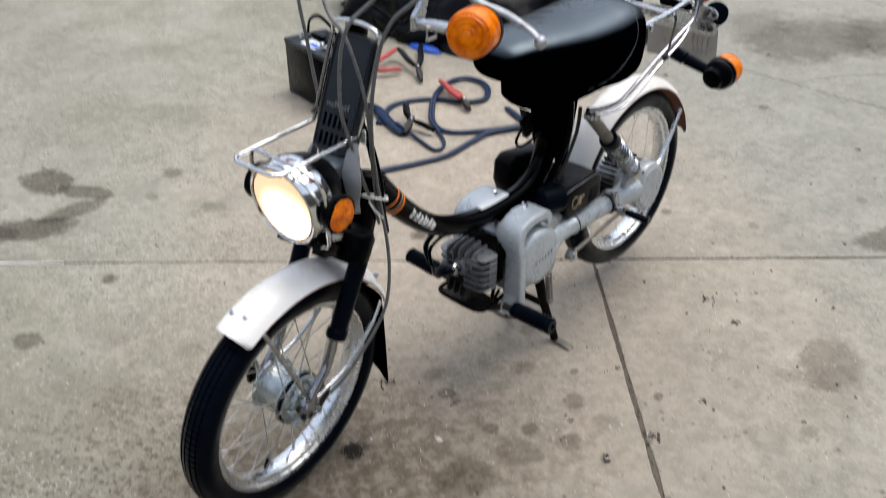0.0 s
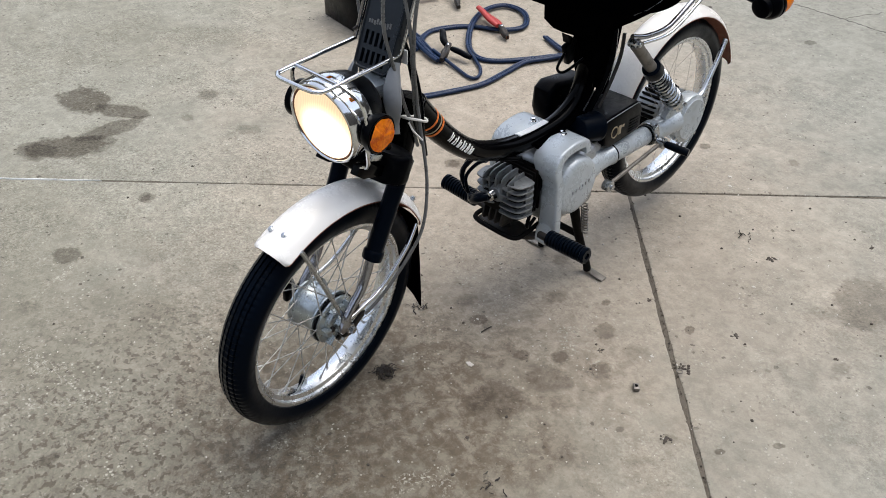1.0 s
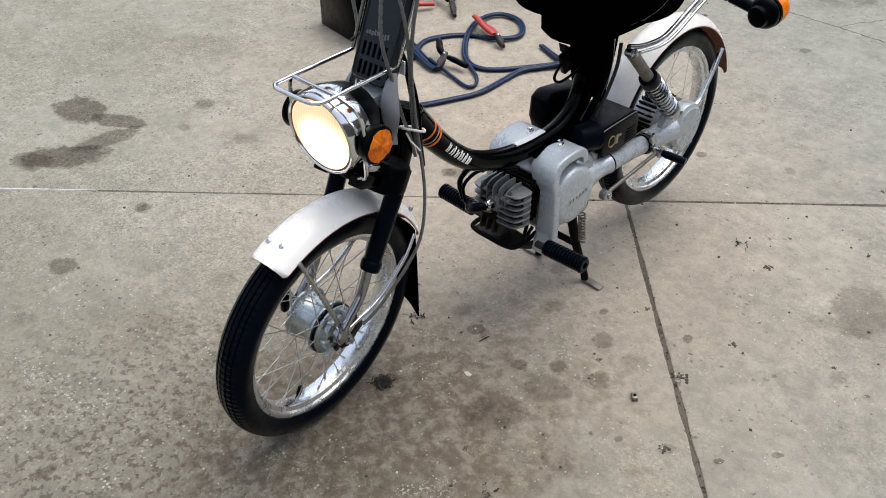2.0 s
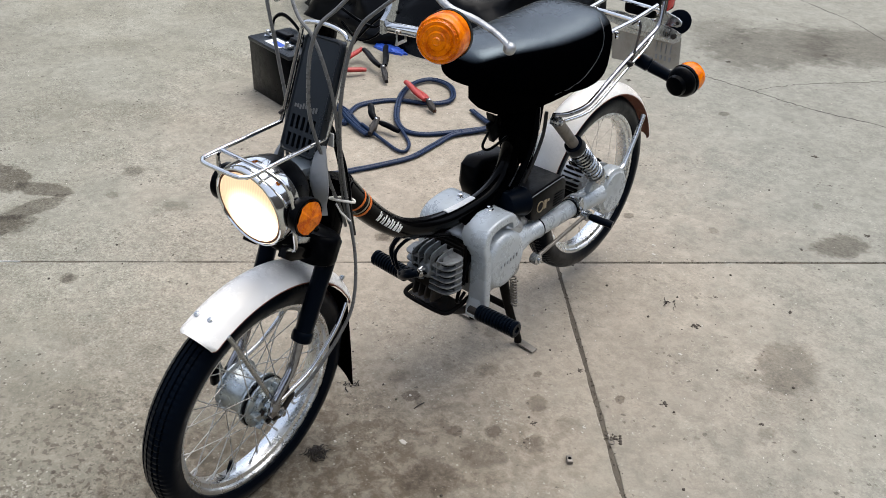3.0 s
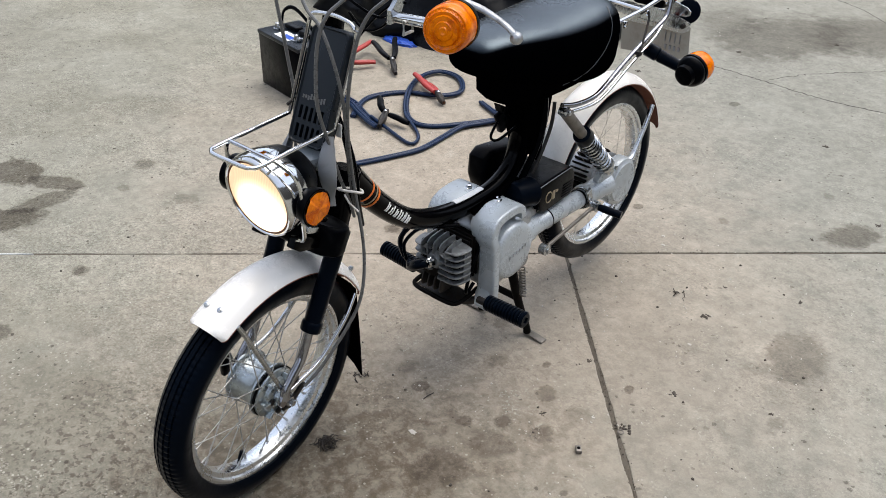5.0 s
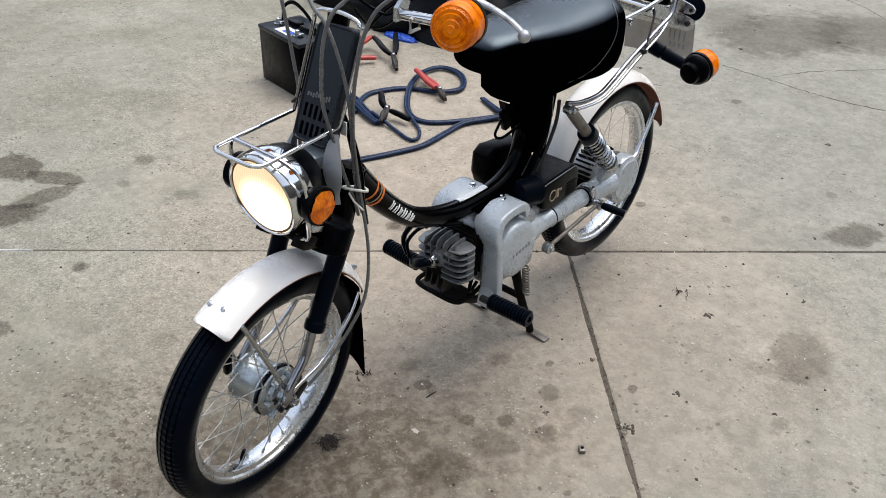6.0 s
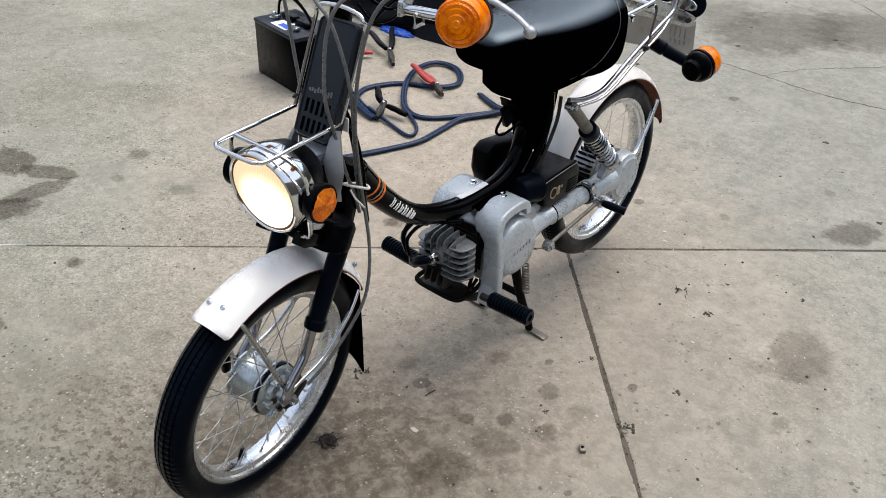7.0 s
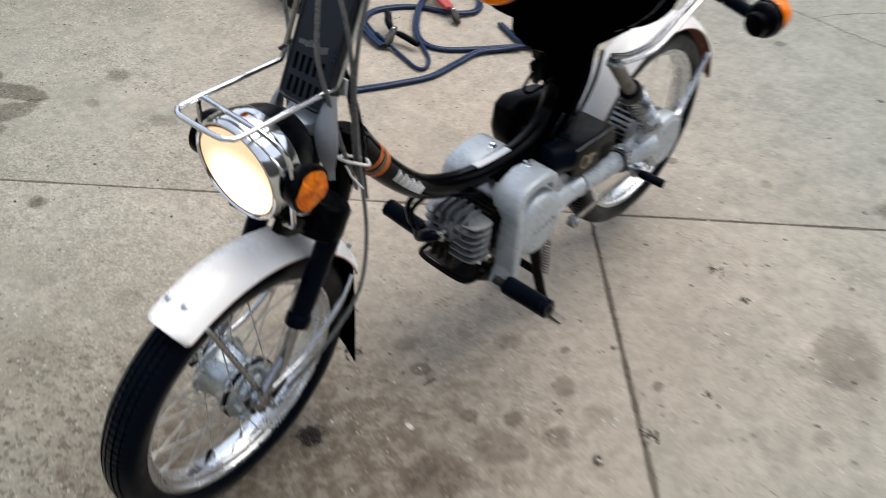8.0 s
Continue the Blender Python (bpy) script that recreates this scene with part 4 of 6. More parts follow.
# control cables
for pts, r, mat in (
    ([(0.19, 0.22, 1.0), (0.12, 0.16, 0.985), (0.067, 0.12, 0.925), (0.053, 0.1, 0.903), (0.045, 0.09, 0.867), (0.044, 0.085, 0.817), (0.044, 0.088, 0.762), (0.046, 0.11, 0.694), (0.042, 0.14, 0.62), (0.041, 0.16, 0.578), (0.03, 0.19, 0.52)], 0.003, GREY_CABLE),
    ([(0.2, 0.21, 0.99), (0.15, 0.18, 0.96), (0.106, 0.16, 0.921), (0.088, 0.15, 0.899), (0.076, 0.14, 0.861), (0.069, 0.13, 0.792), (0.058, 0.14, 0.71), (0.05, 0.16, 0.629), (0.059, 0.16, 0.58), (0.084, 0.15, 0.494), (0.096, 0.13, 0.418), (0.09, 0.1, 0.362), (0.073, 0.05, 0.296), (0.058, 0.02, 0.262)], 0.003, GREY_CABLE),
    ([(-0.08, 0.17, 0.96), (-0.017, 0.13, 0.9), (0.024, 0.12, 0.874), (0.049, 0.12, 0.825), (0.06, 0.125, 0.773), (0.055, 0.14, 0.71), (0.044, 0.16, 0.627), (0.044, 0.17, 0.573), (0.03, 0.2, 0.52)], 0.003, GREY_CABLE),
    ([(-0.14, 0.18, 0.96), (-0.111, 0.17, 0.869), (-0.101, 0.17, 0.826), (-0.09, 0.17, 0.773), (-0.076, 0.165, 0.725), (-0.064, 0.15, 0.66), (-0.05, 0.14, 0.6)], 0.003, GREY_CABLE),
    ([(0.0, 0.165, 0.74), (0.025, 0.165, 0.69), (0.042, 0.165, 0.63), (0.05, 0.168, 0.58), (0.03, 0.21, 0.5)], 0.003, BLACK_PLASTIC),
    ([(0.005, 0.17, 0.73), (0.035, 0.172, 0.67), (0.052, 0.172, 0.61), (0.052, 0.175, 0.57), (0.03, 0.215, 0.49)], 0.0028, BLACK_PLASTIC)):
    part("control_cable", tube(B(), pts, r, 8, smooth=6), mat, moped, "sheathed control cable", STEER)
bm = tube(B(), [(0.03, 0.148, 0.594), (0.045, 0.14, 0.6), (0.064, 0.148, 0.6), (0.068, 0.165, 0.592), (0.05, 0.182, 0.584), (0.032, 0.17, 0.586)], 0.0022, 8, closed=True, smooth=4)
tube(bm, [(0.05, 0.14, 0.594), (0.06, 0.14, 0.582), (0.074, 0.148, 0.566)], 0.0017, 6)
part("cable_tie", bm, NYLON, moped, "white nylon cable tie", STEER)

part("cable_tag", block(B(), (0.025, 0.158, 0.695), (0.011, 0.003, 0.024), 0.001), DECAL_WHITE, moped, "pale tape tag on the cables", STEER)

# handlebar, lever and front signal
bar = part("handlebar", tube(B(), [(-0.34, 0.36, 0.99), (-0.22, 0.29, 1.0), (-0.12, 0.25, 0.985), (-0.05, 0.24, 0.93), (0.0, 0.24, 0.915), (0.05, 0.24, 0.93), (0.12, 0.25, 0.985), (0.22, 0.29, 1.0), (0.34, 0.36, 0.99)], 0.011, 14, smooth=6), CHROME, moped, "chromed handlebar", STEER)
for s in (1, -1):
    d = Vector((s * 0.12, 0.07, -0.01)).normalized()
    p = Vector((s * 0.235, 0.299, 0.999))
    prof = [(0, 0.014), (0.002, 0.02), (0.006, 0.02), (0.008, 0.0155)] + [(0.012 + 0.006 * i, 0.0158 if i % 2 else 0.0148) for i in range(16)] + [(0.112, 0.016), (0.115, 0.01)]
    part("grip", lathe(B(), prof, p, d, 20), RUBBER, bar, "black ribbed rubber grip", STEER)
    pts = [(s * 0.13, 0.245, 0.955), (s * 0.17, 0.248, 0.925), (s * 0.21, 0.262, 0.912), (s * 0.245, 0.264, 0.9), (s * 0.265, 0.262, 0.891), (s * 0.27, 0.264, 0.884)]
    bm = tube(B(), pts, [0.008, 0.0075, 0.0065, 0.0055, 0.0055, 0.007], 10, flat=0.75, smooth=5)
    lathe(bm, [(-0.0098 * math.cos(math.pi * q / 12), 0.0098 * math.sin(math.pi * q / 12)) for q in range(13)], (s * 0.271, 0.264, 0.883), (0, 0, 1), 20)
    part("brake_lever", bm, ALUMINIUM, bar, "aluminium brake lever with a ball end", STEER)
    sig = group("turn_signal", moped)
    c, back = Vector((s * 0.206, 0.185, 0.903)), Vector((-0.26, 0.95, -0.12)).normalized()
    part("stalk", rod(B(), (s * 0.1, 0.189, 0.893), (s * 0.185, 0.19, 0.9), 0.008, 16), CHROME, sig, "", STEER)
    bm = lathe(B(), [(0.0015, 0.0), (0.0, 0.005), (0.002, 0.0065), (0.0015, 0.0125), (0.004, 0.014), (0.0035, 0.0205), (0.0065, 0.022), (0.0055, 0.0265), (0.009, 0.0285), (0.0095, 0.0315), (0.014, 0.034), (0.028, 0.035), (0.05, 0.035), (0.052, 0.031)], c - back * 0.03, back, 48)
    part("signal_lens", bm, AMBER, sig, "amber signal lens with raised rings", STEER, 30)
    face, bm = c - back * 0.03, B()
    e1 = back.orthogonal().normalized()
    e2 = back.cross(e1)
    for q in range(64):
        o = e1 * math.cos(math.pi * q / 32) + e2 * math.sin(math.pi * q / 32)
        lathe(bm, [(0.0, 0.0013), (0.0016, 0.001), (0.0024, 0.0003)], face + back * 0.0085 + o * (0.0285 if q % 2 else 0.0258), -back, 6)
    part("lens_bead", bm, AMBER_FLAT, sig, "ring of moulded beads", STEER, 20)
    part("signal_housing", lathe(B(), [(0.05, 0.036), (0.058, 0.0365), (0.064, 0.034), (0.085, 0.02), (0.09, 0.004)], c - back * 0.03, back, 40), BLACK_PLASTIC, sig, "", STEER)
    bm = slab(B(), [(0.178, 0.884), (0.198, 0.884), (0.208, 0.905), (0.224, 0.96), (0.212, 0.965), (0.194, 0.915), (0.178, 0.905)], s * 0.1, s * 0.108, 0.002)
    part("signal_bracket", bm, DULL_CHROME, sig, "", STEER)
part("cable_tie", tube(B(), [(0.132, 0.178, 0.895), (0.132, 0.178, 0.876), (0.132, 0.2, 0.876), (0.132, 0.2, 0.895)], 0.003, 6, closed=True), NYLON, moped, "white nylon cable tie", STEER)

for pts in ([(0.1, 0.2, 0.9), (0.07, 0.205, 0.88), (0.045, 0.2, 0.885), (0.02, 0.19, 0.9)], [(0.1, 0.195, 0.895), (0.075, 0.2, 0.868), (0.05, 0.19, 0.86), (0.02, 0.19, 0.88)], [(0.11, 0.21, 0.91), (0.08, 0.22, 0.9), (0.05, 0.21, 0.87), (0.03, 0.2, 0.84)]):
    part("signal_wire", tube(B(), pts, 0.0022, 6, smooth=5), BLACK_PLASTIC, moped, "thin black signal wire", STEER)

# frame
spine = [(0, 0.205, 0.585), (0, 0.265, 0.513), (0, 0.33, 0.454), (0, 0.39, 0.421), (0, 0.47, 0.4), (0, 0.55, 0.396), (0, 0.625, 0.405), (0, 0.678, 0.434), (0, 0.705, 0.488), (0, 0.715, 0.56), (0, 0.718, 0.65)]
part("main_frame", tube(B(), spine, [0.025, 0.0225, 0.021, 0.0205, 0.0205, 0.0205, 0.021, 0.0225, 0.025, 0.028, 0.034], 24, smooth=6), BLACK_PAINT, moped, "glossy black step-through frame tube")
part("steering_head", rod(B(), (0, 0.165, 0.5), (0, 0.203, 0.605), 0.025, 24), BLACK_PAINT, moped, "black steering head")
curve = spline(spine, 40)
def on_spine(y):
    k = min(range(len(curve)), key=lambda q: abs(curve[q].y - y))
    return curve[k], (curve[min(k + 1, len(curve) - 1)] - curve[max(k - 1, 0)]).normalized()
for y, w, mat in ((0.236, 0.0045, DECAL_ORANGE), (0.244, 0.0028, DECAL_GOLD), (0.2505, 0.0045, DECAL_ORANGE)):
    p, d = on_spine(y)
    part("tube_stripe", lathe(B(), [(-w / 2, 0.022), (-w / 2, 0.0242), (w / 2, 0.024), (w / 2, 0.022)], p, d, 28, closed=True), mat, moped, "orange and gold stripe round the tube")
badge = group("tube_badge", moped, "pale badge on the frame tube")
for k in range(12):
    p, d = on_spine(0.276 + 0.0106 * (k // 2) + 0.0042 * (k % 2))
    side = Vector((1, 0, 0))
    up = side.cross(d).normalized()
    if up.z < 0:
        up = -up
    rings = []
    for j in range(7):
        a = radians(-20 + (50 - 7 * (k % 3)) * j / 6)
        at = p + d * 0.004 * (j / 6 - 0.5)
        o = side * math.cos(a) + up * math.sin(a)
        rings.append([at + o * r + d * w for r, w in ((0.019, -0.0014), (0.019, 0.0014), (0.0227, 0.0014), (0.0227, -0.0014))])
    part("badge_bar", loft(B(), rings), DECAL_WHITE, badge)
rows = []
for i in range(9):
    p, d = on_spine(0.487 + 0.0112 * i)
    up = Vector((1, 0, 0)).cross(d).normalized()
    if up.z < 0:
        up = -up
    rows.append([p + (up * math.cos(a) + Vector((1, 0, 0)) * math.sin(a)) * r for r, a in ((0.018, -0.3), (0.0225, -0.3), (0.0225, 0.02), (0.0225, 0.34), (0.018, 0.34))])
part("white_sticker", loft(B(), rows), DECAL_WHITE, moped, "blank white sticker on the frame tube")
part("frame_rail", tube(B(), [(0.026, 0.52, 0.39), (0.028, 0.61, 0.405), (0.03, 0.665, 0.45), (0.032, 0.68, 0.55)], 0.006, 8, smooth=5), DULL_BLACK, moped)
for pts, r, mat in (([(0.03, 0.74, 0.58), (0.034, 0.735, 0.52), (0.03, 0.715, 0.46), (0.02, 0.69, 0.4)], 0.008, BLACK_PLASTIC), ([(0.045, 0.755, 0.57), (0.048, 0.745, 0.52), (0.045, 0.72, 0.46), (0.04, 0.7, 0.42)], 0.004, DARK_STEEL),
                    ([(0.02, 0.76, 0.58), (0.0, 0.78, 0.5), (0.0, 0.76, 0.42)], 0.012, DULL_BLACK)):
    part("hose", tube(B(), pts, r, 8, smooth=5), mat, moped)


# seat
def seat():
    keys = [(0.505, 0.02, 0.7, 0.722), (0.511, 0.042, 0.69, 0.736), (0.53, 0.057, 0.678, 0.75), (0.57, 0.07, 0.662, 0.758), (0.64, 0.087, 0.634, 0.76), (0.72, 0.1, 0.612, 0.76),
            (0.8, 0.107, 0.596, 0.764), (0.85, 0.106, 0.588, 0.768), (0.89, 0.1, 0.588, 0.766), (0.912, 0.085, 0.598, 0.758), (0.924, 0.058, 0.615, 0.745), (0.929, 0.028, 0.645, 0.728)]
    rings = []
    for y, w, z0, z1 in keys:
        ring, c, h = [], (z0 + z1) / 2, (z1 - z0) / 2
        for k in range(40):
            a = 2 * math.pi * k / 40
            ca, sa = math.cos(a), math.sin(a)
            e = 2 / 3.6 if sa > 0 else 2 / 3.4
            ring.append(Vector((w * math.copysign(abs(ca) ** (2 / 2.9), ca) * (1.0 if sa > 0 else 1.0 - 0.12 * abs(sa)), y, c + h * math.copysign(abs(sa) ** e, sa))))
        rings.append(ring)
    fine = []
    cols = [spline([r[k] for r in rings], 4) for k in range(40)]
    for i in range(len(cols[0])):
        fine.append([col[i] for col in cols])
    return loft(B(), fine), fine


bm, shape = seat()
saddle = part("seat", bm, VINYL, moped, "padded black vinyl seat", None, 60)
def seat_side(y, z):
    ring = min(shape, key=lambda r: abs(r[0].y - y))
    side = sorted((q for q in ring if q.x > 0.03), key=lambda q: q.z)
    for a, b in zip(side, side[1:]):
        if a.z <= z <= b.z:
            return a.x + (b.x - a.x) * (z - a.z) / max(1e-6, b.z - a.z)
    return side[0].x if z < side[0].z else side[-1].x
line = spline([(0, 0.866, 0.756), (0, 0.857, 0.743), (0, 0.846, 0.704), (0, 0.826, 0.68), (0, 0.79, 0.651), (0, 0.755, 0.632), (0, 0.735, 0.621)], 6)
for s in (1, -1):
    part("piping", tube(B(), [(s * (seat_side(q.y, q.z) + 0.0004), q.y, q.z) for q in line], 0.0011, 6), PIPING, saddle, "grey stitched seam")
# seat base, lengthened to fill the black of the shade under the seat
rings = []
for z, f in ((0.596, 0.6), (0.602, 0.74), (0.62, 0.84), (0.68, 0.86)):
    ring = []
    for k in range(28):
        a = 2 * math.pi * k / 28
        ca, sa = math.cos(a), math.sin(a)
        ring.append((0.088 * f * math.copysign(abs(ca) ** 0.7, ca), 0.752 + 0.2 * f * math.copysign(abs(sa) ** 0.75, sa), z))
    rings.append(ring)
part("seat_base", loft(B(), rings), DULL_BLACK, saddle, "black seat base, extended over the shade below the seat")

# engine
engine = group("engine", moped, "air-cooled engine with grimy alloy fins")
# head core blackened: the shade in the fin gaps is in its colour
part("cylinder_head", block(B(), (0.0, 0.4605, 0.293), (0.104, 0.041, 0.084), 0.012, None, 3), BLACKENED, engine, "cast cylinder head blackened for shade between the fins")
part("head_boss", lathe(B(), [(-0.012, 0.026), (0.0, 0.024), (0.012, 0.019), (0.02, 0.014)], (0.0, 0.446, 0.304), (0, -1, 0.1), 24), FIN_ALLOY, engine, "cast plug boss")


def round_fin(points, thick, flip):
    """A cast fin with a rounded outline; flip lays it flat."""
    path = [q for q in spline([(0, a, b) for a, b in points], 5, closed=True)]
    rings = []
    for off, inset in ((-thick, 0.0), (-thick * 0.7, 0.0012), (thick * 0.7, 0.0012), (thick, 0.0)):
        ring = []
        mid = sum(path, Vector()) / len(path)
        for q in path:
            o = q + (q - mid).normalized() * inset
            ring.append(Vector((o.y, o.z, off)) if flip else Vector((off, o.y, o.z)))
        rings.append(ring)
    return loft(B(), rings)


for k in range(5):
    x, lift = -0.0345 + 0.0165 * k, (0.0, 0.006, 0.008, 0.007, 0.003)[k]
    bm = round_fin([(0.436, 0.304), (0.431, 0.31), (0.43, 0.33 + lift), (0.434, 0.338 + lift), (0.445, 0.343 + lift), (0.474, 0.346 + lift), (0.478, 0.342), (0.479, 0.304)], 0.0017, False)
    bm.transform(Matrix.Translation((x, 0, 0)))
    part("fin", bm, FIN_ALLOY, engine)
for k in range(6):
    bm = round_fin([(0.01 if k else 0.042, 0.438 - 0.001 * k), (0.03, 0.43), (0.05, 0.432), (0.0605, 0.442), (0.061, 0.476), (0.01, 0.476)], 0.0017, True)
    bm.transform(Matrix.Translation((0.0, 0.0, 0.3385 - 0.0142 * k)))
    part("fin", bm, FIN_ALLOY, engine)
part("fin_wall", block(B(), (0.0595, 0.466, 0.299), (0.004, 0.022, 0.066), 0.0015), FIN_ALLOY, engine)
for k in range(4):
    bm = round_fin([(-0.012, 0.438), (-0.034, 0.432), (-0.052, 0.434), (-0.0605 + 0.002 * k, 0.444), (-0.061, 0.476), (-0.012, 0.476)], 0.0018, True)
    bm.transform(Matrix.Translation((0.0, 0.0, 0.326 - 0.017 * k)))
    part("fin", bm, FIN_ALLOY, engine)
# fins and barrel behind the head carry the same painted shade
for k in range(6):
    part("cylinder_fin", block(B(), (0.0, 0.484 + 0.0115 * k, 0.298), (0.1 - 0.004 * k, 0.0035, 0.098), 0.0015), BLACKENED, engine, "cylinder fin blackened for shade")
part("cylinder", rod(B(), (0, 0.46, 0.3), (0, 0.56, 0.305), 0.04, 24), BLACKENED, engine, "cylinder barrel blackened for shade")
bm = lathe(B(), [(0, 0.006), (0.003, 0.0105), (0.014, 0.0105), (0.016, 0.007), (0.03, 0.006)], (0.001, 0.41, 0.306), (0, 1, 0), 6)
part("plug_nut", bm, CHROME, engine, "bright hexagon nut")
bm = tube(B(), [(-0.002, 0.412, 0.304), (-0.024, 0.406, 0.292), (-0.046, 0.41, 0.279), (-0.06, 0.42, 0.28)], [0.007, 0.0085, 0.0085, 0.007], 10, smooth=4)
part("plug_cap", bm, RUBBER, engine, "black rubber spark plug cap")
part("plug_lead", tube(B(), [(-0.058, 0.419, 0.28), (-0.082, 0.42, 0.3), (-0.08, 0.425, 0.345), (-0.055, 0.44, 0.385), (-0.02, 0.47, 0.4)], 0.0042, 8, smooth=6), BLACK_PLASTIC, engine)
part("fuel_hose", tube(B(), [(-0.04, 0.44, 0.36), (-0.015, 0.425, 0.382), (0.01, 0.435, 0.388), (0.03, 0.47, 0.385)], 0.004, 8, smooth=5), BLACK_PLASTIC, engine)
part("engine_hose", tube(B(), [(-0.075, 0.42, 0.29), (-0.078, 0.412, 0.33), (-0.06, 0.42, 0.365), (-0.03, 0.43, 0.39), (0.005, 0.45, 0.392)], 0.0055, 8, smooth=6), RUBBER, engine, "black hose")
part("engine_hose", tube(B(), [(-0.066, 0.42, 0.283), (-0.07, 0.415, 0.32), (-0.05, 0.425, 0.356), (-0.02, 0.44, 0.378)], 0.004, 8, smooth=6), RUBBER, engine, "black hose")
part("plug_boot", lathe(B(), [(0, 0.008), (0.003, 0.0102), (0.026, 0.0098), (0.029, 0.0075), (0.04, 0.007)], (-0.012, 0.411, 0.3), (-0.88, -0.05, -0.42), 16), RUBBER, engine, "thick black plug boot")
for k in range(4):
    bm = round_fin([(0.438, 0.228), (0.436, 0.245), (0.446, 0.262), (0.474, 0.264), (0.476, 0.23)], 0.002, False)
    bm.transform(Matrix.Translation((-0.036 + 0.0165 * k, 0, 0)))
    part("lower_fin", bm, DARK_STEEL, engine, "sooty lower fin")
part("intake_lead", tube(B(), [(0.045, 0.53, 0.33), (0.048, 0.5, 0.28), (0.048, 0.482, 0.235), (0.046, 0.486, 0.218), (0.044, 0.51, 0.23)], 0.004, 8, smooth=6), BLACK_PLASTIC, engine)
bm = block(B(), (0.0, 0.6, 0.285), (0.15, 0.15, 0.15), 0.02, None, 3)
block(bm, (0.0, 0.65, 0.3), (0.12, 0.12, 0.11), 0.015)
part("crankcase", bm, ALUMINIUM, engine, "cast alloy crankcase")
bm = B()
for s in (1, -1):
    band = [(0.514, 0.176, 0.05, 0.092), (0.513, 0.21, 0.05, 0.096), (0.512, 0.26, 0.053, 0.096), (0.511, 0.325, 0.053, 0.094), (0.507, 0.346, 0.036, 0.092), (0.51, 0.37, 0.026, 0.09), (0.524, 0.388, 0.024, 0.088),
            (0.55, 0.398, 0.025, 0.087), (0.585, 0.401, 0.023, 0.087), (0.61, 0.397, 0.023, 0.087), (0.623, 0.385, 0.026, 0.087), (0.627, 0.366, 0.03, 0.087)]
    path = spline([(0, y, z) for y, z, _, _ in band], 4)
    rings = []
    for i, q in enumerate(path):
        d = (path[min(i + 1, len(path) - 1)] - path[max(i - 1, 0)]).normalized()
        out = Vector((0, -d.z, d.y))
        f = min(i / 4, len(band) - 1.0001)
        k0, t = int(f), f - int(f)
        x0, x1 = [band[k0][c] + (band[k0 + 1][c] - band[k0][c]) * t for c in (2, 3)]
        rings.append([Vector((s * x, q.y, q.z)) + out * o for x, o in ((x0, -0.018), (x0, -0.003), (x0 + 0.0015, -0.0008), (x0 + 0.004, 0.0), (x1 - 0.007, 0.0), (x1 - 0.0025, -0.0007), (x1 - 0.0006, -0.0026), (x1, -0.007), (x1, -0.018))])
    part("engine_shroud", loft(B(), rings), SILVER_PAINT, engine, "silver painted side shroud", None, 50)
    part("shroud_foot", slab(B(), [(0.5, 0.186), (0.506, 0.178), (0.534, 0.176), (0.534, 0.235), (0.516, 0.235), (0.508, 0.212)], s * 0.052, s * 0.088, 0.007, 3), SILVER_PAINT, engine)
    part("shroud_screw", lathe(B(), [(-0.003, 0.009), (0.001, 0.009), (0.002, 0.0065), (0.007, 0.006), (0.008, 0.003)], (s * 0.04, 0.585, 0.4), (0, 0.0, 1), 6), CHROME, engine)
    c = Vector((s * 0.06, 0.59, 0.292))
    part("crankcase_cover", lathe(B(), [(0, 0.066), (0.02, 0.066), (0.026, 0.063), (0.03, 0.057), (0.031, 0.048), (0.032, 0.0)], c, (s, 0, 0), 48), SILVER_PAINT, engine, "round silver side cover")
    for k in range(6):
        block_bm = block(B(), c + Vector((s * 0.0324, -0.02 + 0.0105 * k, -0.006 + 0.002 * k)), (0.0012, 0.0035, 0.008), 0.0003)
        part("embossed_mark", block_bm, GREY_PLASTIC, engine)
    grip = [(0, 0.012), (0.002, 0.021)]
    for i in range(11):
        grip += [(0.005 + 0.0092 * i, 0.0215), (0.0098 + 0.0092 * i, 0.0215), (0.0105 + 0.0092 * i, 0.0175), (0.0132 + 0.0092 * i, 0.0175)]
    grip += [(0.108, 0.022), (0.114, 0.022), (0.118, 0.017), (0.118, 0.009), (0.112, 0.008)]
    peg = part("foot_peg", rod(B(), (s * 0.075, 0.488, 0.214), (s * 0.196, 0.488, 0.218), 0.008), DARK_STEEL, moped, "ribbed rubber foot peg")
    part("peg_rubber", lathe(B(), [(a * 0.84, r * 0.82) for a, r in grip], (s * 0.102, 0.487, 0.219), (s, 0, 0.04), 24), RUBBER, peg, "black ribbed rubber sleeve", None, 30)
part("exhaust_pipe", tube(B(), [(-0.01, 0.475, 0.25), (-0.012, 0.478, 0.215), (-0.005, 0.49, 0.185), (0.015, 0.51, 0.17), (0.03, 0.55, 0.163), (0.01, 0.62, 0.162), (-0.05, 0.72, 0.17), (-0.1, 0.85, 0.2)], [0.01, 0.0095, 0.009, 0.009, 0.0095, 0.013, 0.02, 0.026], 14, smooth=6), DARK_STEEL, moped, "sooty exhaust pipe")
part("guard_bar", tube(B(), [(-0.075, 0.5, 0.208), (-0.08, 0.468, 0.204), (-0.07, 0.452, 0.2), (-0.02, 0.452, 0.197), (0.02, 0.456, 0.195), (0.036, 0.466, 0.195), (0.04, 0.49, 0.198), (0.04, 0.53, 0.205)], 0.0052, 10, smooth=5), BLACKENED, moped, "sooty steel guard bar below the cylinder")
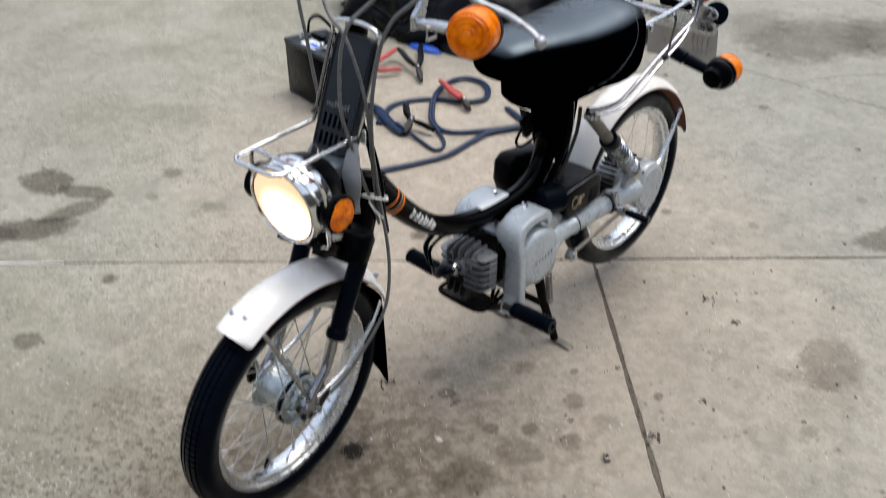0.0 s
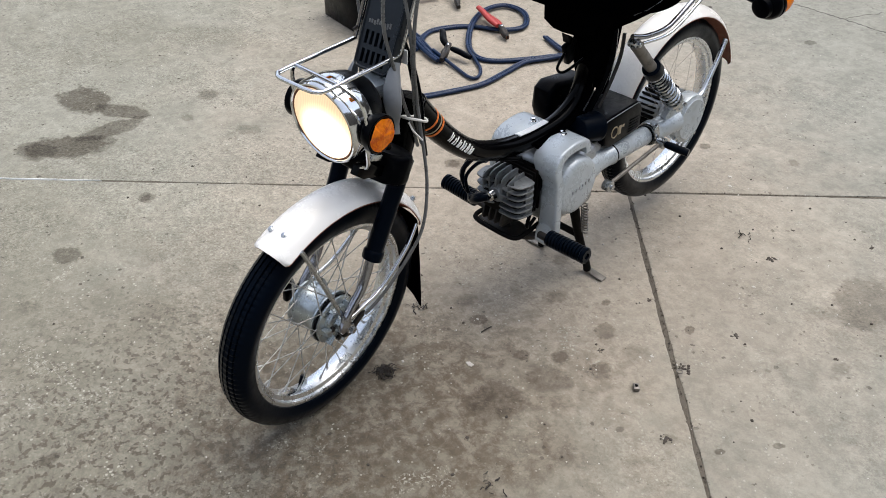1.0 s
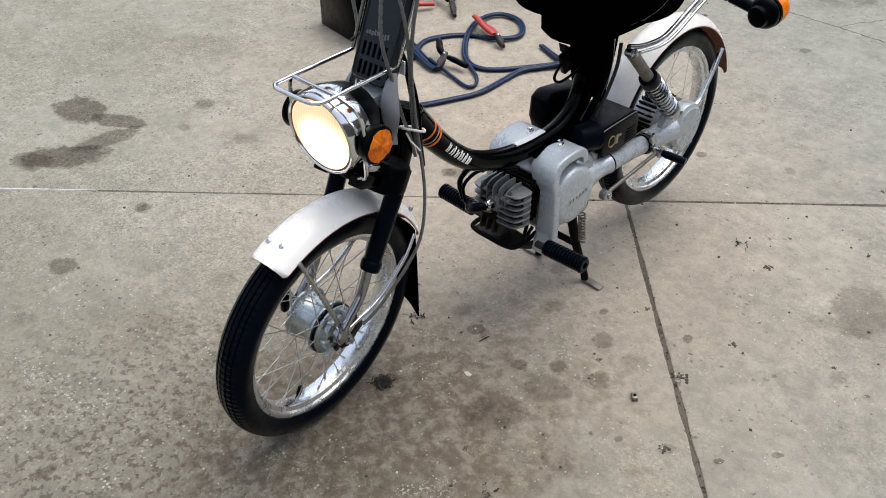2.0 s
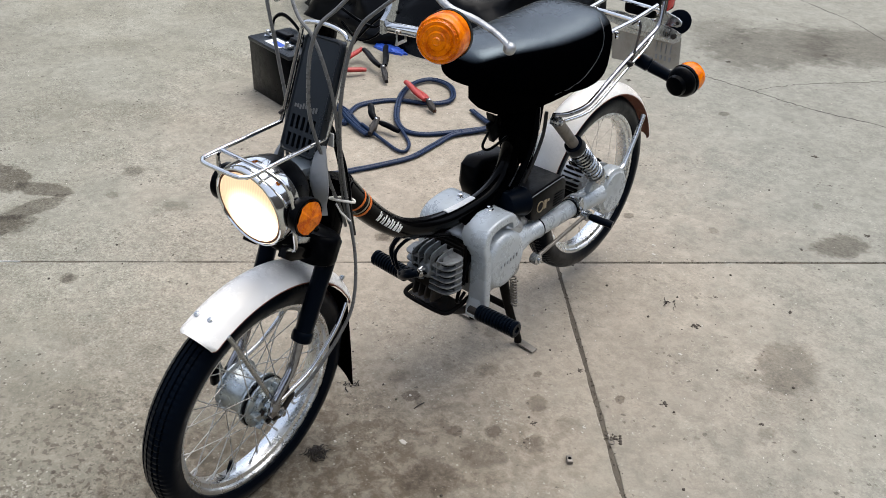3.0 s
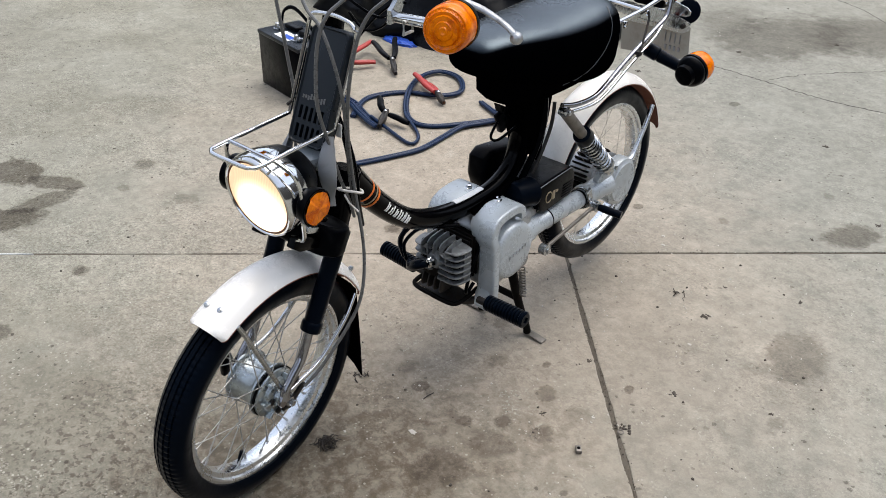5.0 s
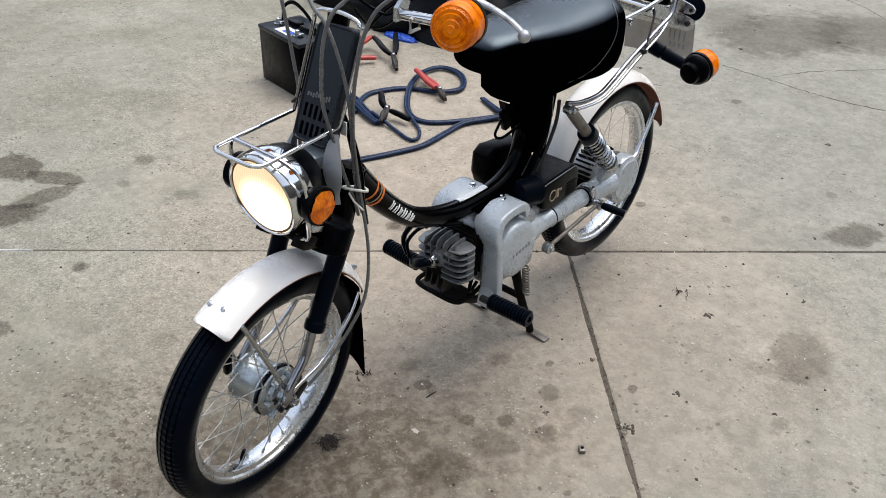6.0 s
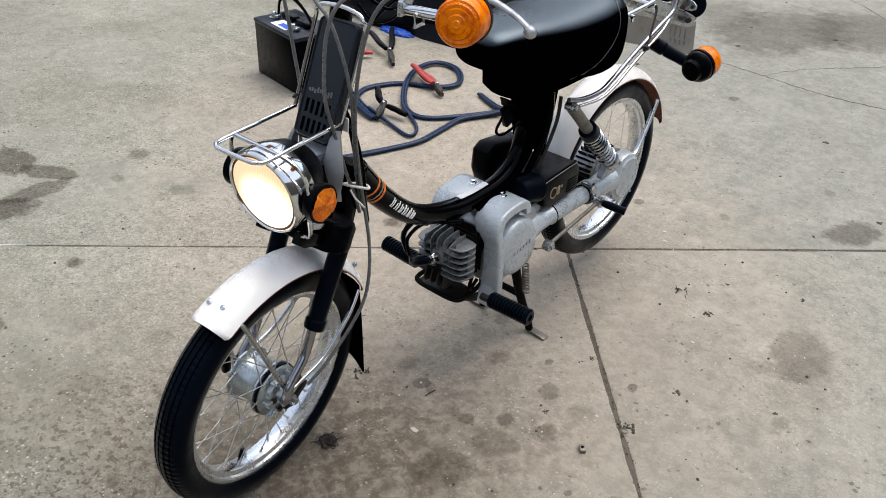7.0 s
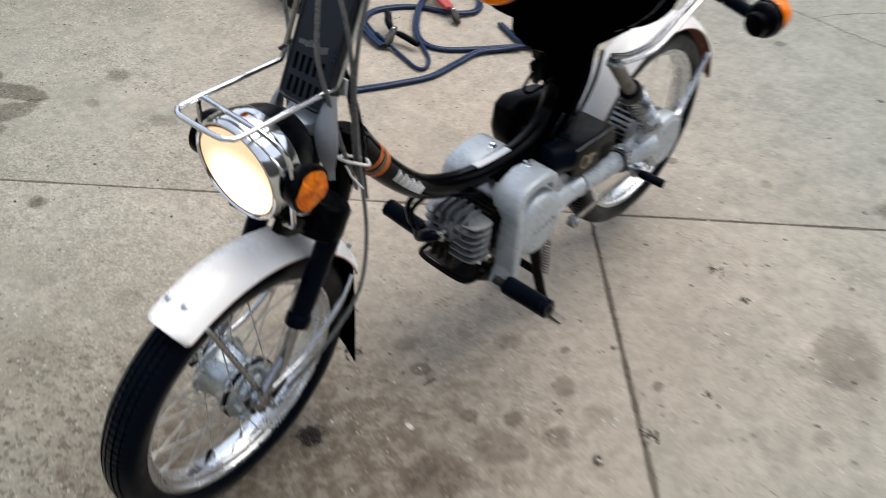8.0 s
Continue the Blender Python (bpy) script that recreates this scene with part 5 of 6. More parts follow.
part("guard_plate", block(B(), (-0.02, 0.487, 0.197), (0.108, 0.056, 0.003), 0.0015, Matrix.Rotation(radians(3), 3, "Y")), DARK_STEEL, moped, "sooty guard plate")

# drive shaft, hub cover, rear suspension
part("drive_shaft_tube", lathe(B(), [(0, 0.029), (0.04, 0.028), (0.06, 0.023), (0.1, 0.0215), (0.104, 0.0235), (0.112, 0.0235), (0.116, 0.0215), (0.25, 0.021), (0.258, 0.0285), (0.272, 0.0285), (0.278, 0.024), (0.36, 0.029)], (0.062, 0.625, 0.305), (0.0, 0.36, -0.01), 28), SILVER_PAINT, moped, "silver painted drive shaft tube")
cov = part("final_drive", lathe(B(), [(0, 0.04), (0.008, 0.062), (0.03, 0.063), (0.037, 0.06), (0.04, 0.052), (0.043, 0.05), (0.044, 0.0)], (0.03, 1.055, 0.275), (1, 0, 0), 40), SILVER_PAINT, moped, "silver final drive housing")
for k in range(4):
    a = 0.6 + k * math.pi / 2
    part("cover_bolt", lathe(B(), [(0, 0.005), (0.005, 0.005), (0.006, 0.003)], (0.064, 1.055 + 0.062 * math.cos(a), 0.275 + 0.062 * math.sin(a)), (1, 0, 0), 6), DULL_CHROME, cov)
for s in (1, -1):
    top, low = Vector((s * 0.082, 0.741, 0.563)), Vector((s * 0.082, 0.953, 0.352))
    d = (low - top).normalized()
    sh = part("shock_absorber", rod(B(), top, low, 0.0095, 16), DULL_CHROME, moped, "chromed coil shock absorber")
    part("shock_body", lathe(B(), [(0.0, 0.0125), (0.1, 0.0128), (0.112, 0.013)], top, d, 24), SHOCK_TUBE, sh, "dull brown shock tube")
    part("shock_collar", lathe(B(), [(0.104, 0.014), (0.106, 0.0205), (0.126, 0.0225), (0.13, 0.0215), (0.131, 0.012)], top, d, 24), RUBBER, sh, "black rubber collar")
    part("bump_sleeve", lathe(B(), [(0.128, 0.0145), (0.25, 0.0145)], top, d, 20), RUBBER, sh, "dark inner sleeve")
    side = d.orthogonal().normalized()
    other = d.cross(side)
    turns, n = 10, 10 * 16
    coil = [top + d * (0.128 + 0.135 * i / n) + 0.0195 * (math.cos(2 * math.pi * turns * i / n) * side + math.sin(2 * math.pi * turns * i / n) * other) for i in range(n + 1)]
    part("spring", tube(B(), coil, 0.0032, 6), DULL_CHROME, sh, "chromed coil spring")
    part("spring_seat", lathe(B(), [(0, 0.012), (0.001, 0.0225), (0.012, 0.0225), (0.016, 0.014), (0.03, 0.014)], top + d * 0.263, d, 20), DULL_CHROME, sh)
    for p in (top, low):
        f = 0.6 if p is top else 0.85
        part("mount", lathe(B(), [(-0.012, 0.008 * f), (-0.012, 0.016 * f), (0.006, 0.016 * f), (0.008, 0.009 * f), (0.013, 0.0085 * f), (0.014, 0.004)], p, (s, 0, 0), 16), DULL_CHROME, sh)
part("swing_arm", rod(B(), (-0.075, 0.66, 0.3), (-0.075, 1.08, 0.265), 0.016), BLACK_PAINT, moped)
part("shock_lug", slab(B(), [(0.925, 0.325), (0.955, 0.36), (0.985, 0.345), (1.0, 0.31), (0.95, 0.3)], 0.058, 0.075, 0.004), SILVER_PAINT, moped, "silver shock mount")
# brake rod and kick pedal
part("brake_rod", tube(B(), [(0.098, 0.69, 0.258), (0.098, 0.88, 0.287)], 0.0045, 10), SHOCK_TUBE, moped, "dull brake rod")
part("rod_clevis", lathe(B(), [(-0.008, 0.008), (-0.008, 0.013), (0.008, 0.013), (0.01, 0.006), (0.014, 0.006)], (0.098, 0.688, 0.257), (1, 0, 0), 12), DULL_CHROME, moped)
part("kick_pedal_arm", lathe(B(), [(-0.03, 0.007), (-0.006, 0.008), (-0.005, 0.013), (0.008, 0.013), (0.01, 0.007)], (0.1, 0.884, 0.288), (1, 0, 0), 14), DULL_CHROME, moped)
part("kick_pedal", tube(B(), [(0.105, 0.884, 0.288), (0.12, 0.888, 0.286), (0.162, 0.899, 0.28)], [0.007, 0.0092, 0.0092], 14), RUBBER, moped, "worn rubber pedal sleeve")
part("rear_brake_arm", slab(B(), [(0.86, 0.325), (0.875, 0.335), (0.895, 0.29), (0.882, 0.28)], 0.082, 0.09, 0.002), DULL_CHROME, moped)
for y, z in ((0.735, 0.302), (0.868, 0.2985)):
    part("cable_tie", lathe(B(), [(-0.002, 0.0215), (-0.002, 0.0238), (0.002, 0.0238), (0.002, 0.0215)], (0.062, y, z), (0, 1, -0.03), 24, closed=True), BLACK_PLASTIC, moped, "black cable tie")
part("clamp_band", lathe(B(), [(-0.006, 0.027), (0.006, 0.027)], (0.062, 0.88, 0.298), (0, 1, -0.03), 20), DULL_CHROME, moped)

# side boxes
box_l = slab(B(), [(0.685, 0.407), (0.797, 0.414), (0.812, 0.405), (0.82, 0.39), (0.821, 0.35), (0.81, 0.338), (0.712, 0.331), (0.692, 0.343), (0.678, 0.39)], -0.005, 0.074, 0.004, 3)
sb = part("side_box", box_l, BLACK_PLASTIC, moped, "black air cleaner box with a gold emblem")
bm = B()
path = [(0.0745, 0.723 + 0.0115 * math.cos(2 * math.pi * i / 20), 0.365 + 0.0125 * math.sin(2 * math.pi * i / 20)) for i in range(20)]
tube(bm, path, 0.0015, 6, closed=True)
block(bm, (0.0745, 0.741, 0.365), (0.0016, 0.009, 0.021), 0.0004), block(bm, (0.0745, 0.752, 0.371), (0.0016, 0.008, 0.006), 0.0004)
part("emblem", bm, DECAL_GOLD, sb, "worn gold emblem")
for k in range(5):
    part("box_rib", block(B(), (0.0742, 0.791 + 0.0006 * k, 0.347 + 0.0068 * k), (0.003, 0.036, 0.0022), 0.0008), BLACK_PLASTIC, sb)
# thin grey tube that draws the highlight on the box's top edge
part("box_edge_highlight", tube(B(), [(0.0738, 0.69, 0.4), (0.0742, 0.697, 0.4025), (0.0742, 0.796, 0.409), (0.0738, 0.805, 0.405)], 0.0011, 6, smooth=3), GREY_PLASTIC, sb)
part("seat_post", slab(B(), [(0.672, 0.64), (0.756, 0.63), (0.748, 0.55), (0.725, 0.47), (0.7, 0.46), (0.678, 0.53)], -0.03, 0.034, 0.01, 3), DULL_BLACK, moped, "black seat post bracket")
bm = slab(B(), [(0.662, 0.382), (0.666, 0.428), (0.688, 0.442), (0.79, 0.43), (0.815, 0.402), (0.804, 0.36), (0.675, 0.35)], -0.115, -0.06, 0.012, 3)
part("side_box", bm, BLACK_PLASTIC, moped, "black plastic side box")
bm = lathe(B(), [(0, 0.02), (0.002, 0.028), (0.006, 0.03), (0.05, 0.03), (0.054, 0.033), (0.06, 0.033)], (0.042, 0.628, 0.392), (0.1, 0.95, -0.12), 28)
part("intake_boot", bm, RUBBER, moped, "black rubber intake boot")
part("intake_box", block(B(), (-0.02, 0.73, 0.37), (0.06, 0.13, 0.07), 0.012), BLACK_PLASTIC, moped)
reg = part("regulator", block(B(), (-0.01, 0.645, 0.545), (0.014, 0.026, 0.045), 0.003, Matrix.Rotation(0.35, 3, "X")), BLACK_PLASTIC, moped, "small black electrical box")
for k in range(6):
    part("cooling_fin", block(B(), (-0.01, 0.632 + 0.0055 * k, 0.578 - 0.003 * k), (0.016, 0.002, 0.02), 0.0, Matrix.Rotation(0.35, 3, "X")), BLACK_PLASTIC, reg)
part("wire_loop", tube(B(), [(-0.005, 0.625, 0.55), (-0.01, 0.612, 0.52), (-0.005, 0.63, 0.508), (0.01, 0.67, 0.53)], 0.003, 8, smooth=5), BLACK_PLASTIC, moped)

# centre stand
for s in (1, -1):
    pts = [(s * 0.045, 0.645, 0.2), (s * 0.055, 0.665, 0.11), (s * 0.068, 0.688, 0.03), (s * 0.07, 0.692, 0.01)]
    if s == 1:
        st = part("centre_stand", tube(B(), pts, [0.012, 0.01, 0.009, 0.009], 10, smooth=4), BLACKENED, moped, "rusty steel centre stand")
    else:
        part("stand_leg", tube(B(), pts, [0.012, 0.01, 0.009, 0.009], 10, smooth=4), BLACKENED, st)
    part("stand_foot", block(B(), (s * 0.09, 0.696, 0.006), (0.056, 0.02, 0.005), 0.002, Matrix.Rotation(s * 0.1, 3, "Y")), SHOCK_TUBE, st, "worn brown steel foot")
part("stand_bridge", rod(B(), (-0.056, 0.665, 0.115), (0.056, 0.665, 0.115), 0.008), BLACKENED, st)
n = 80
coil = [Vector((0.08 + 0.007 * math.cos(2 * math.pi * 10 * i / n), 0.634 + 0.014 * i / n + 0.007 * math.sin(2 * math.pi * 10 * i / n), 0.225 - 0.08 * i / n)) for i in range(n + 1)]
part("stand_spring", tube(B(), coil, 0.002, 6), SHOCK_TUBE, st)

# rear carrier, signal, plate
car = group("rear_carrier", moped, "chromed tube rear luggage carrier")
for s in (1, -1):
    part("side_rail", tube(B(), [(s * 0.08, 0.73, 0.58), (s * 0.085, 0.775, 0.57), (s * 0.085, 0.842, 0.567), (s * 0.085, 0.888, 0.582), (s * 0.085, 0.971, 0.621), (s * 0.085, 1.067, 0.659), (s * 0.085, 1.118, 0.68), (s * 0.083, 1.134, 0.705), (s * 0.08, 1.142, 0.735)], 0.0053, 12, smooth=5), FORK_STEEL, car)
    part("side_rail", tube(B(), [(s * 0.088, 0.76, 0.56), (s * 0.092, 0.83, 0.556), (s * 0.094, 0.88, 0.568), (s * 0.094, 0.968, 0.61), (s * 0.093, 1.06, 0.647), (s * 0.088, 1.1, 0.668)], 0.0034, 10, smooth=5), CHROME, car)
    part("rail_bolt", lathe(B(), [(-0.006, 0.006), (0.004, 0.006), (0.006, 0.004)], (s * 0.096, 0.995, 0.628), (s, 0, 0), 8), DARK_STEEL, car)
    part("top_rail", tube(B(), [(s * 0.058, 0.93, 0.698), (s * 0.06, 1.04, 0.705), (s * 0.06, 1.15, 0.719)], 0.0052, 10), CHROME, car)
    part("hook", tube(B(), [(s * 0.062, 1.04, 0.7), (s * 0.066, 1.058, 0.704), (s * 0.072, 1.06, 0.698), (s * 0.078, 1.05, 0.68), (s * 0.093, 1.005, 0.628)], 0.0026, 8, smooth=5), DARK_STEEL, car)
for y, z in ((0.975, 0.697), (1.065, 0.702), (1.15, 0.712)):
    part("cross_bar", tube(B(), [(-0.068, y + 0.012, z - 0.002), (-0.062, y + 0.01, z), (0.06, y - 0.006, z), (0.066, y - 0.006, z - 0.004), (0.068, y - 0.006, z - 0.012)], 0.0042, 8, smooth=3), CHROME, car)
for s in (1, -1):
    sig = group("turn_signal", moped)
    bm = lathe(B(), [(0, 0.008), (0.002, 0.0165), (0.03, 0.0165), (0.034, 0.0125), (0.036, 0.015), (0.1, 0.0125), (0.11, 0.02)], (s * 0.068, 1.078, 0.613), (s * 0.105, 0.02, -0.035), 20)
    part("stalk", bm, RUBBER, sig, "black rubber stalk")
    c, n = Vector((s * 0.179, 1.096, 0.582)), Vector((s * 0.12, 1.0, 0.18)).normalized()
    part("signal_housing", lathe(B(), [(-0.032, 0.004), (-0.032, 0.019), (-0.03, 0.0225), (-0.02, 0.0245), (-0.016, 0.03), (-0.009, 0.0345), (0.001, 0.0362), (0.004, 0.0345), (0.006, 0.0368), (0.012, 0.0368), (0.013, 0.033)], c, n, 36), BLACK_PLASTIC, sig, "black round housing")
    part("signal_lens", lathe(B(), [(0.011, 0.035), (0.03, 0.035), (0.042, 0.032), (0.05, 0.021), (0.052, 0.0)], c, n, 36), AMBER, sig, "amber signal lens")
plate = part("licence_plate", block(B(), (-0.061, 1.362, 0.537), (0.2, 0.002, 0.085), 0.0, Matrix.Rotation(radians(-5), 3, "Y")), PLATE, moped, "bent metal licence plate seen from behind")
for k in range(4):
    part("plate_mark", block(B(), (-0.03 + 0.014 * k, 1.3595, 0.552), (0.0025, 0.003, 0.026), 0.001), GREY_PLASTIC, plate, "embossed bar")
for k in range(4):
    part("plate_mark", block(B(), (-0.026 + 0.013 * k, 1.3595, 0.525), (0.006, 0.003, 0.012), 0.001), GREY_PLASTIC, plate, "embossed bar")
bm = B()
ol = [(-0.14, 0.61), (-0.14, 0.57), (0.02, 0.572), (0.034, 0.58), (0.036, 0.598), (0.02, 0.605), (-0.04, 0.62)]
a, b = [bm.verts.new((x, 1.352, z)) for x, z in ol], [bm.verts.new((x, 1.358, z)) for x, z in ol]
bm.faces.new(a), bm.faces.new(b[::-1])
for i in range(len(ol)):
    bm.faces.new((a[i], a[(i + 1) % len(ol)], b[(i + 1) % len(ol)], b[i]))
part("plate_bracket", bm, DULL_CHROME, moped, "grey plate bracket")
part("bracket_bolt", lathe(B(), [(0, 0.007), (0.004, 0.007), (0.006, 0.004)], (0.018, 1.352, 0.59), (0, -1, 0), 8), DARK_STEEL, moped)
part("plate_arm", slab(B(), [(1.12, 0.69), (1.2, 0.67), (1.35, 0.61), (1.352, 0.58), (1.3, 0.6), (1.12, 0.665)], -0.07, -0.05, 0.003), DULL_CHROME, moped)
part("plate_arm", slab(B(), [(1.12, 0.69), (1.2, 0.67), (1.35, 0.61), (1.352, 0.58), (1.3, 0.6), (1.12, 0.665)], -0.01, 0.01, 0.003), DULL_CHROME, moped)
tail = group("tail_light", moped, "red tail light")
part("tail_housing", block(B(), (-0.03, 1.27, 0.69), (0.09, 0.07, 0.07), 0.012), BLACK_PLASTIC, tail)
part("tail_lens", block(B(), (-0.03, 1.325, 0.69), (0.085, 0.05, 0.065), 0.015, None, 3), RED_LENS, tail, "red lens")
part("rubber_disc", lathe(B(), [(0, 0.02), (0.002, 0.03), (0.014, 0.031), (0.017, 0.026), (0.017, 0.0)], (0.004, 1.392, 0.618), (0.6, -0.78, 0.2), 36), RUBBER, moped, "black rubber disc")
bm = B()
rows = [[Vector((x, y, z)) for x, z in ((-0.03, 0.66), (-0.004, 0.652), (0.031, 0.643), (0.04, 0.635), (0.039, 0.625), (0.03, 0.62), (0.0, 0.619), (-0.03, 0.622))] for y in (1.335, 1.339)]
part("disc_arm", loft(bm, rows), DULL_CHROME, moped, "bright bracket with a rounded end")
part("disc_bolt", lathe(B(), [(0, 0.005), (0.003, 0.005), (0.004, 0.003)], (0.03, 1.335, 0.631), (0, -1, 0), 8), DARK_STEEL, moped)


# ---- things on the ground ----
def flat_cable(name, paths, label, material=BLUE_CABLE):
    cab = group(name)
    for pts in paths:
        for off in (-0.0052, 0.0052):
            path = spline(pts, 8)
            line = []
            for i, q in enumerate(path):
                d = path[min(i + 1, len(path) - 1)] - path[max(i - 1, 0)]
                s = Vector((-d.y, d.x, 0)).normalized()
                line.append(q + s * off + Vector((0, 0, 0.002 * noise.noise(q * 9 + Vector((off * 300, 0, 0))))))
            part("cable_strand", tube(B(), line, 0.0062, 10), material, cab)
    return tagged(cab, label, "jumper cable")


H = 0.0085
jc = flat_cable("jumper_cable", (
    [(-0.95, 0.92, H), (-0.889, 0.987, H), (-0.857, 1.057, H), (-0.821, 1.15, H), (-0.792, 1.256, H), (-0.803, 1.382, H), (-0.807, 1.477, 0.011), (-0.772, 1.559, 0.012), (-0.738, 1.613, 0.02)],
    [(-1.151, 1.279, H), (-1.232, 1.42, H), (-1.211, 1.519, H), (-1.158, 1.587, H), (-1.054, 1.633, 0.012), (-1.019, 1.707, 0.012), (-1.065, 1.784, 0.012), (-1.144, 1.835, 0.012), (-1.221, 1.819, 0.014), (-1.227, 1.726, 0.016), (-1.153, 1.576, 0.024), (-1.05, 1.449, 0.012), (-0.961, 1.394, H), (-0.888, 1.418, H), (-0.815, 1.517, H), (-0.759, 1.606, 0.012), (-0.72, 1.67, 0.012)],
    [(-0.904, 1.704, H), (-0.8, 1.658, 0.012), (-0.733, 1.639, 0.02), (-0.66, 1.68, H)],
    [(-1.33, 1.38, H), (-1.242, 1.372, H), (-1.132, 1.323, H), (-1.018, 1.282, H)],
    [(-1.34, 1.365, 0.012), (-1.235, 1.345, 0.014), (-1.158, 1.31, 0.016), (-1.07, 1.277, 0.016), (-1.02, 1.268, 0.014)]), "blue-black twin jumper cable coiled on the concrete")
part("cable_end", tube(B(), [(-1.086, 1.307, 0.02), (-0.945, 1.277, H), (-0.856, 1.255, H), (-0.842, 1.281, H), (-0.885, 1.335, H), (-0.993, 1.398, 0.012)], 0.0062, 10, smooth=6), BLUE_CABLE, jc)


def clamp(pivot, ends, jaw, material, label):
    """A spring clamp: two sleeved handles that cross at a rivet, toothed jaws, a coil spring."""
    c = group("jumper_clamp")
    pivot, jaw = Vector(pivot), Vector(jaw)
    ahead = (jaw - pivot).normalized()
    across = ahead.cross(Vector((0, 0, 1))).normalized()
    for end, s in zip(ends, (1, -1)):
        end = Vector(end)
        start = pivot.lerp(end, 0.12) + across * 0.004 * s
        bow = pivot.lerp(end, 0.5) + across * 0.006 * s
        part("handle", tube(B(), [start, pivot.lerp(end, 0.3) + across * 0.006 * s, bow, pivot.lerp(end, 0.8), end], [0.01, 0.0128, 0.0128, 0.0122, 0.0105], 12, flat=0.75, smooth=5), material, c, "sleeved handle")
        rows = []
        for t, w, h in ((-0.18, 0.011, 0.009), (0.1, 0.014, 0.011), (0.5, 0.011, 0.01), (0.85, 0.009, 0.009), (1.0, 0.007, 0.007)):
            q = pivot.lerp(jaw, t) + across * (-s) * 0.007 * math.sin(math.pi * max(0.0, t)) + across * s * 0.002
            rows.append([q + across * w * a + Vector((0, 0, h * b)) for a, b in ((-0.6, -1), (0.6, -1), (0.7, 0.6), (0.3, 1), (-0.3, 1), (-0.7, 0.6))])
        arm = part("jaw", loft(B(), rows), DARK_STEEL, c, "dark steel jaw")
        for t in (0.72, 0.84, 0.96):
            part("tooth", block(B(), pivot.lerp(jaw, t) + across * s * 0.003, (0.005, 0.005, 0.012), 0.001), COPPER, arm)
    part("rivet", lathe(B(), [(-0.014, 0.006), (0.012, 0.006), (0.0145, 0.003)], pivot, (0, 0, 1), 14), DULL_CHROME, c, "bright rivet")
    return tagged(c, label, "clamp", "jumper cable clamps")


clamp((-1.035, 1.609, 0.03), ((-1.196, 1.652, 0.055), (-1.188, 1.684, 0.025)), (-0.985, 1.585, 0.016), RED_PLASTIC, "red handled jumper clamp on the concrete")
clamp((-1.397, 1.734, 0.034), ((-1.585, 1.809, 0.05), (-1.59, 1.948, 0.03)), (-1.318, 1.672, 0.017), BLACK_PLASTIC, "black handled jumper clamp, wide open")
clamp((-1.044, 1.338, 0.034), ((-1.129, 1.392, 0.055), (-0.943, 1.348, 0.024)), (-1.008, 1.27, 0.018), BLACK_PLASTIC, "black handled jumper clamp on the coil")
clamp((-1.54, 1.585, 0.032), ((-1.606, 1.816, 0.045), (-1.458, 1.697, 0.022)), (-1.56, 1.52, 0.02), RED_PLASTIC, "red handled jumper clamp beside the battery")

# car battery
bat = group("car_battery")
BAT = Matrix.Translation((-1.512, 1.25, 0)) @ Matrix.Rotation(math.atan2(-0.046, 0.287), 4, "Z")
LB, DB, HB = 0.285, 0.18, 0.2
bm = block(B(), (0, DB / 2, HB / 2), (LB, DB, HB), 0.004)
part("case", bm, BLACK_PLASTIC, bat, "black plastic battery case", BAT)
part("lid", block(B(), (0, DB / 2, HB + 0.006), (LB + 0.006, DB + 0.006, 0.016), 0.004), PANEL_PLASTIC, bat, "", BAT)
for x, y in ((-0.1, 0.06), (0.06, 0.045)):
    part("terminal", lathe(B(), [(0, 0.017), (0.004, 0.017), (0.005, 0.0095), (0.022, 0.0085), (0.024, 0.006)], (x, y, HB + 0.014), (0, 0, 1), 16), DULL_CHROME, bat, "lead terminal post", BAT)
    part("terminal_nut", block(B(), (x + 0.018, y + 0.004, HB + 0.022), (0.018, 0.022, 0.012), 0.003), DULL_CHROME, bat, "", BAT)
for x in (-0.055, 0.045):
    part("vent_cap", block(B(), (x, 0.105, HB + 0.022), (0.085, 0.035, 0.018), 0.007, None, 3), BLACK_PLASTIC, bat, "black vent cap strip", BAT)
part("handle_strap", tube(B(), [(-0.12, 0.09, HB + 0.012), (-0.115, 0.1, HB + 0.07), (-0.06, 0.11, HB + 0.095), (0.03, 0.11, HB + 0.07), (0.1, 0.1, HB + 0.03), (0.125, 0.09, HB + 0.01)], 0.0075, 8, flat=0.5, smooth=5), BLACK_PLASTIC, bat, "black carrying strap", BAT)
part("label", block(B(), (-0.005, 0.045, HB + 0.0145), (0.1, 0.055, 0.001), 0.0), DECAL_WHITE, bat, "worn white and blue label", BAT)
part("label_print", block(B(), (0.01, 0.04, HB + 0.0153), (0.06, 0.026, 0.001), 0.0), BLUE_CLOTH, bat, "", BAT)
tagged(bat, "black car battery with lead posts on the concrete", "battery")


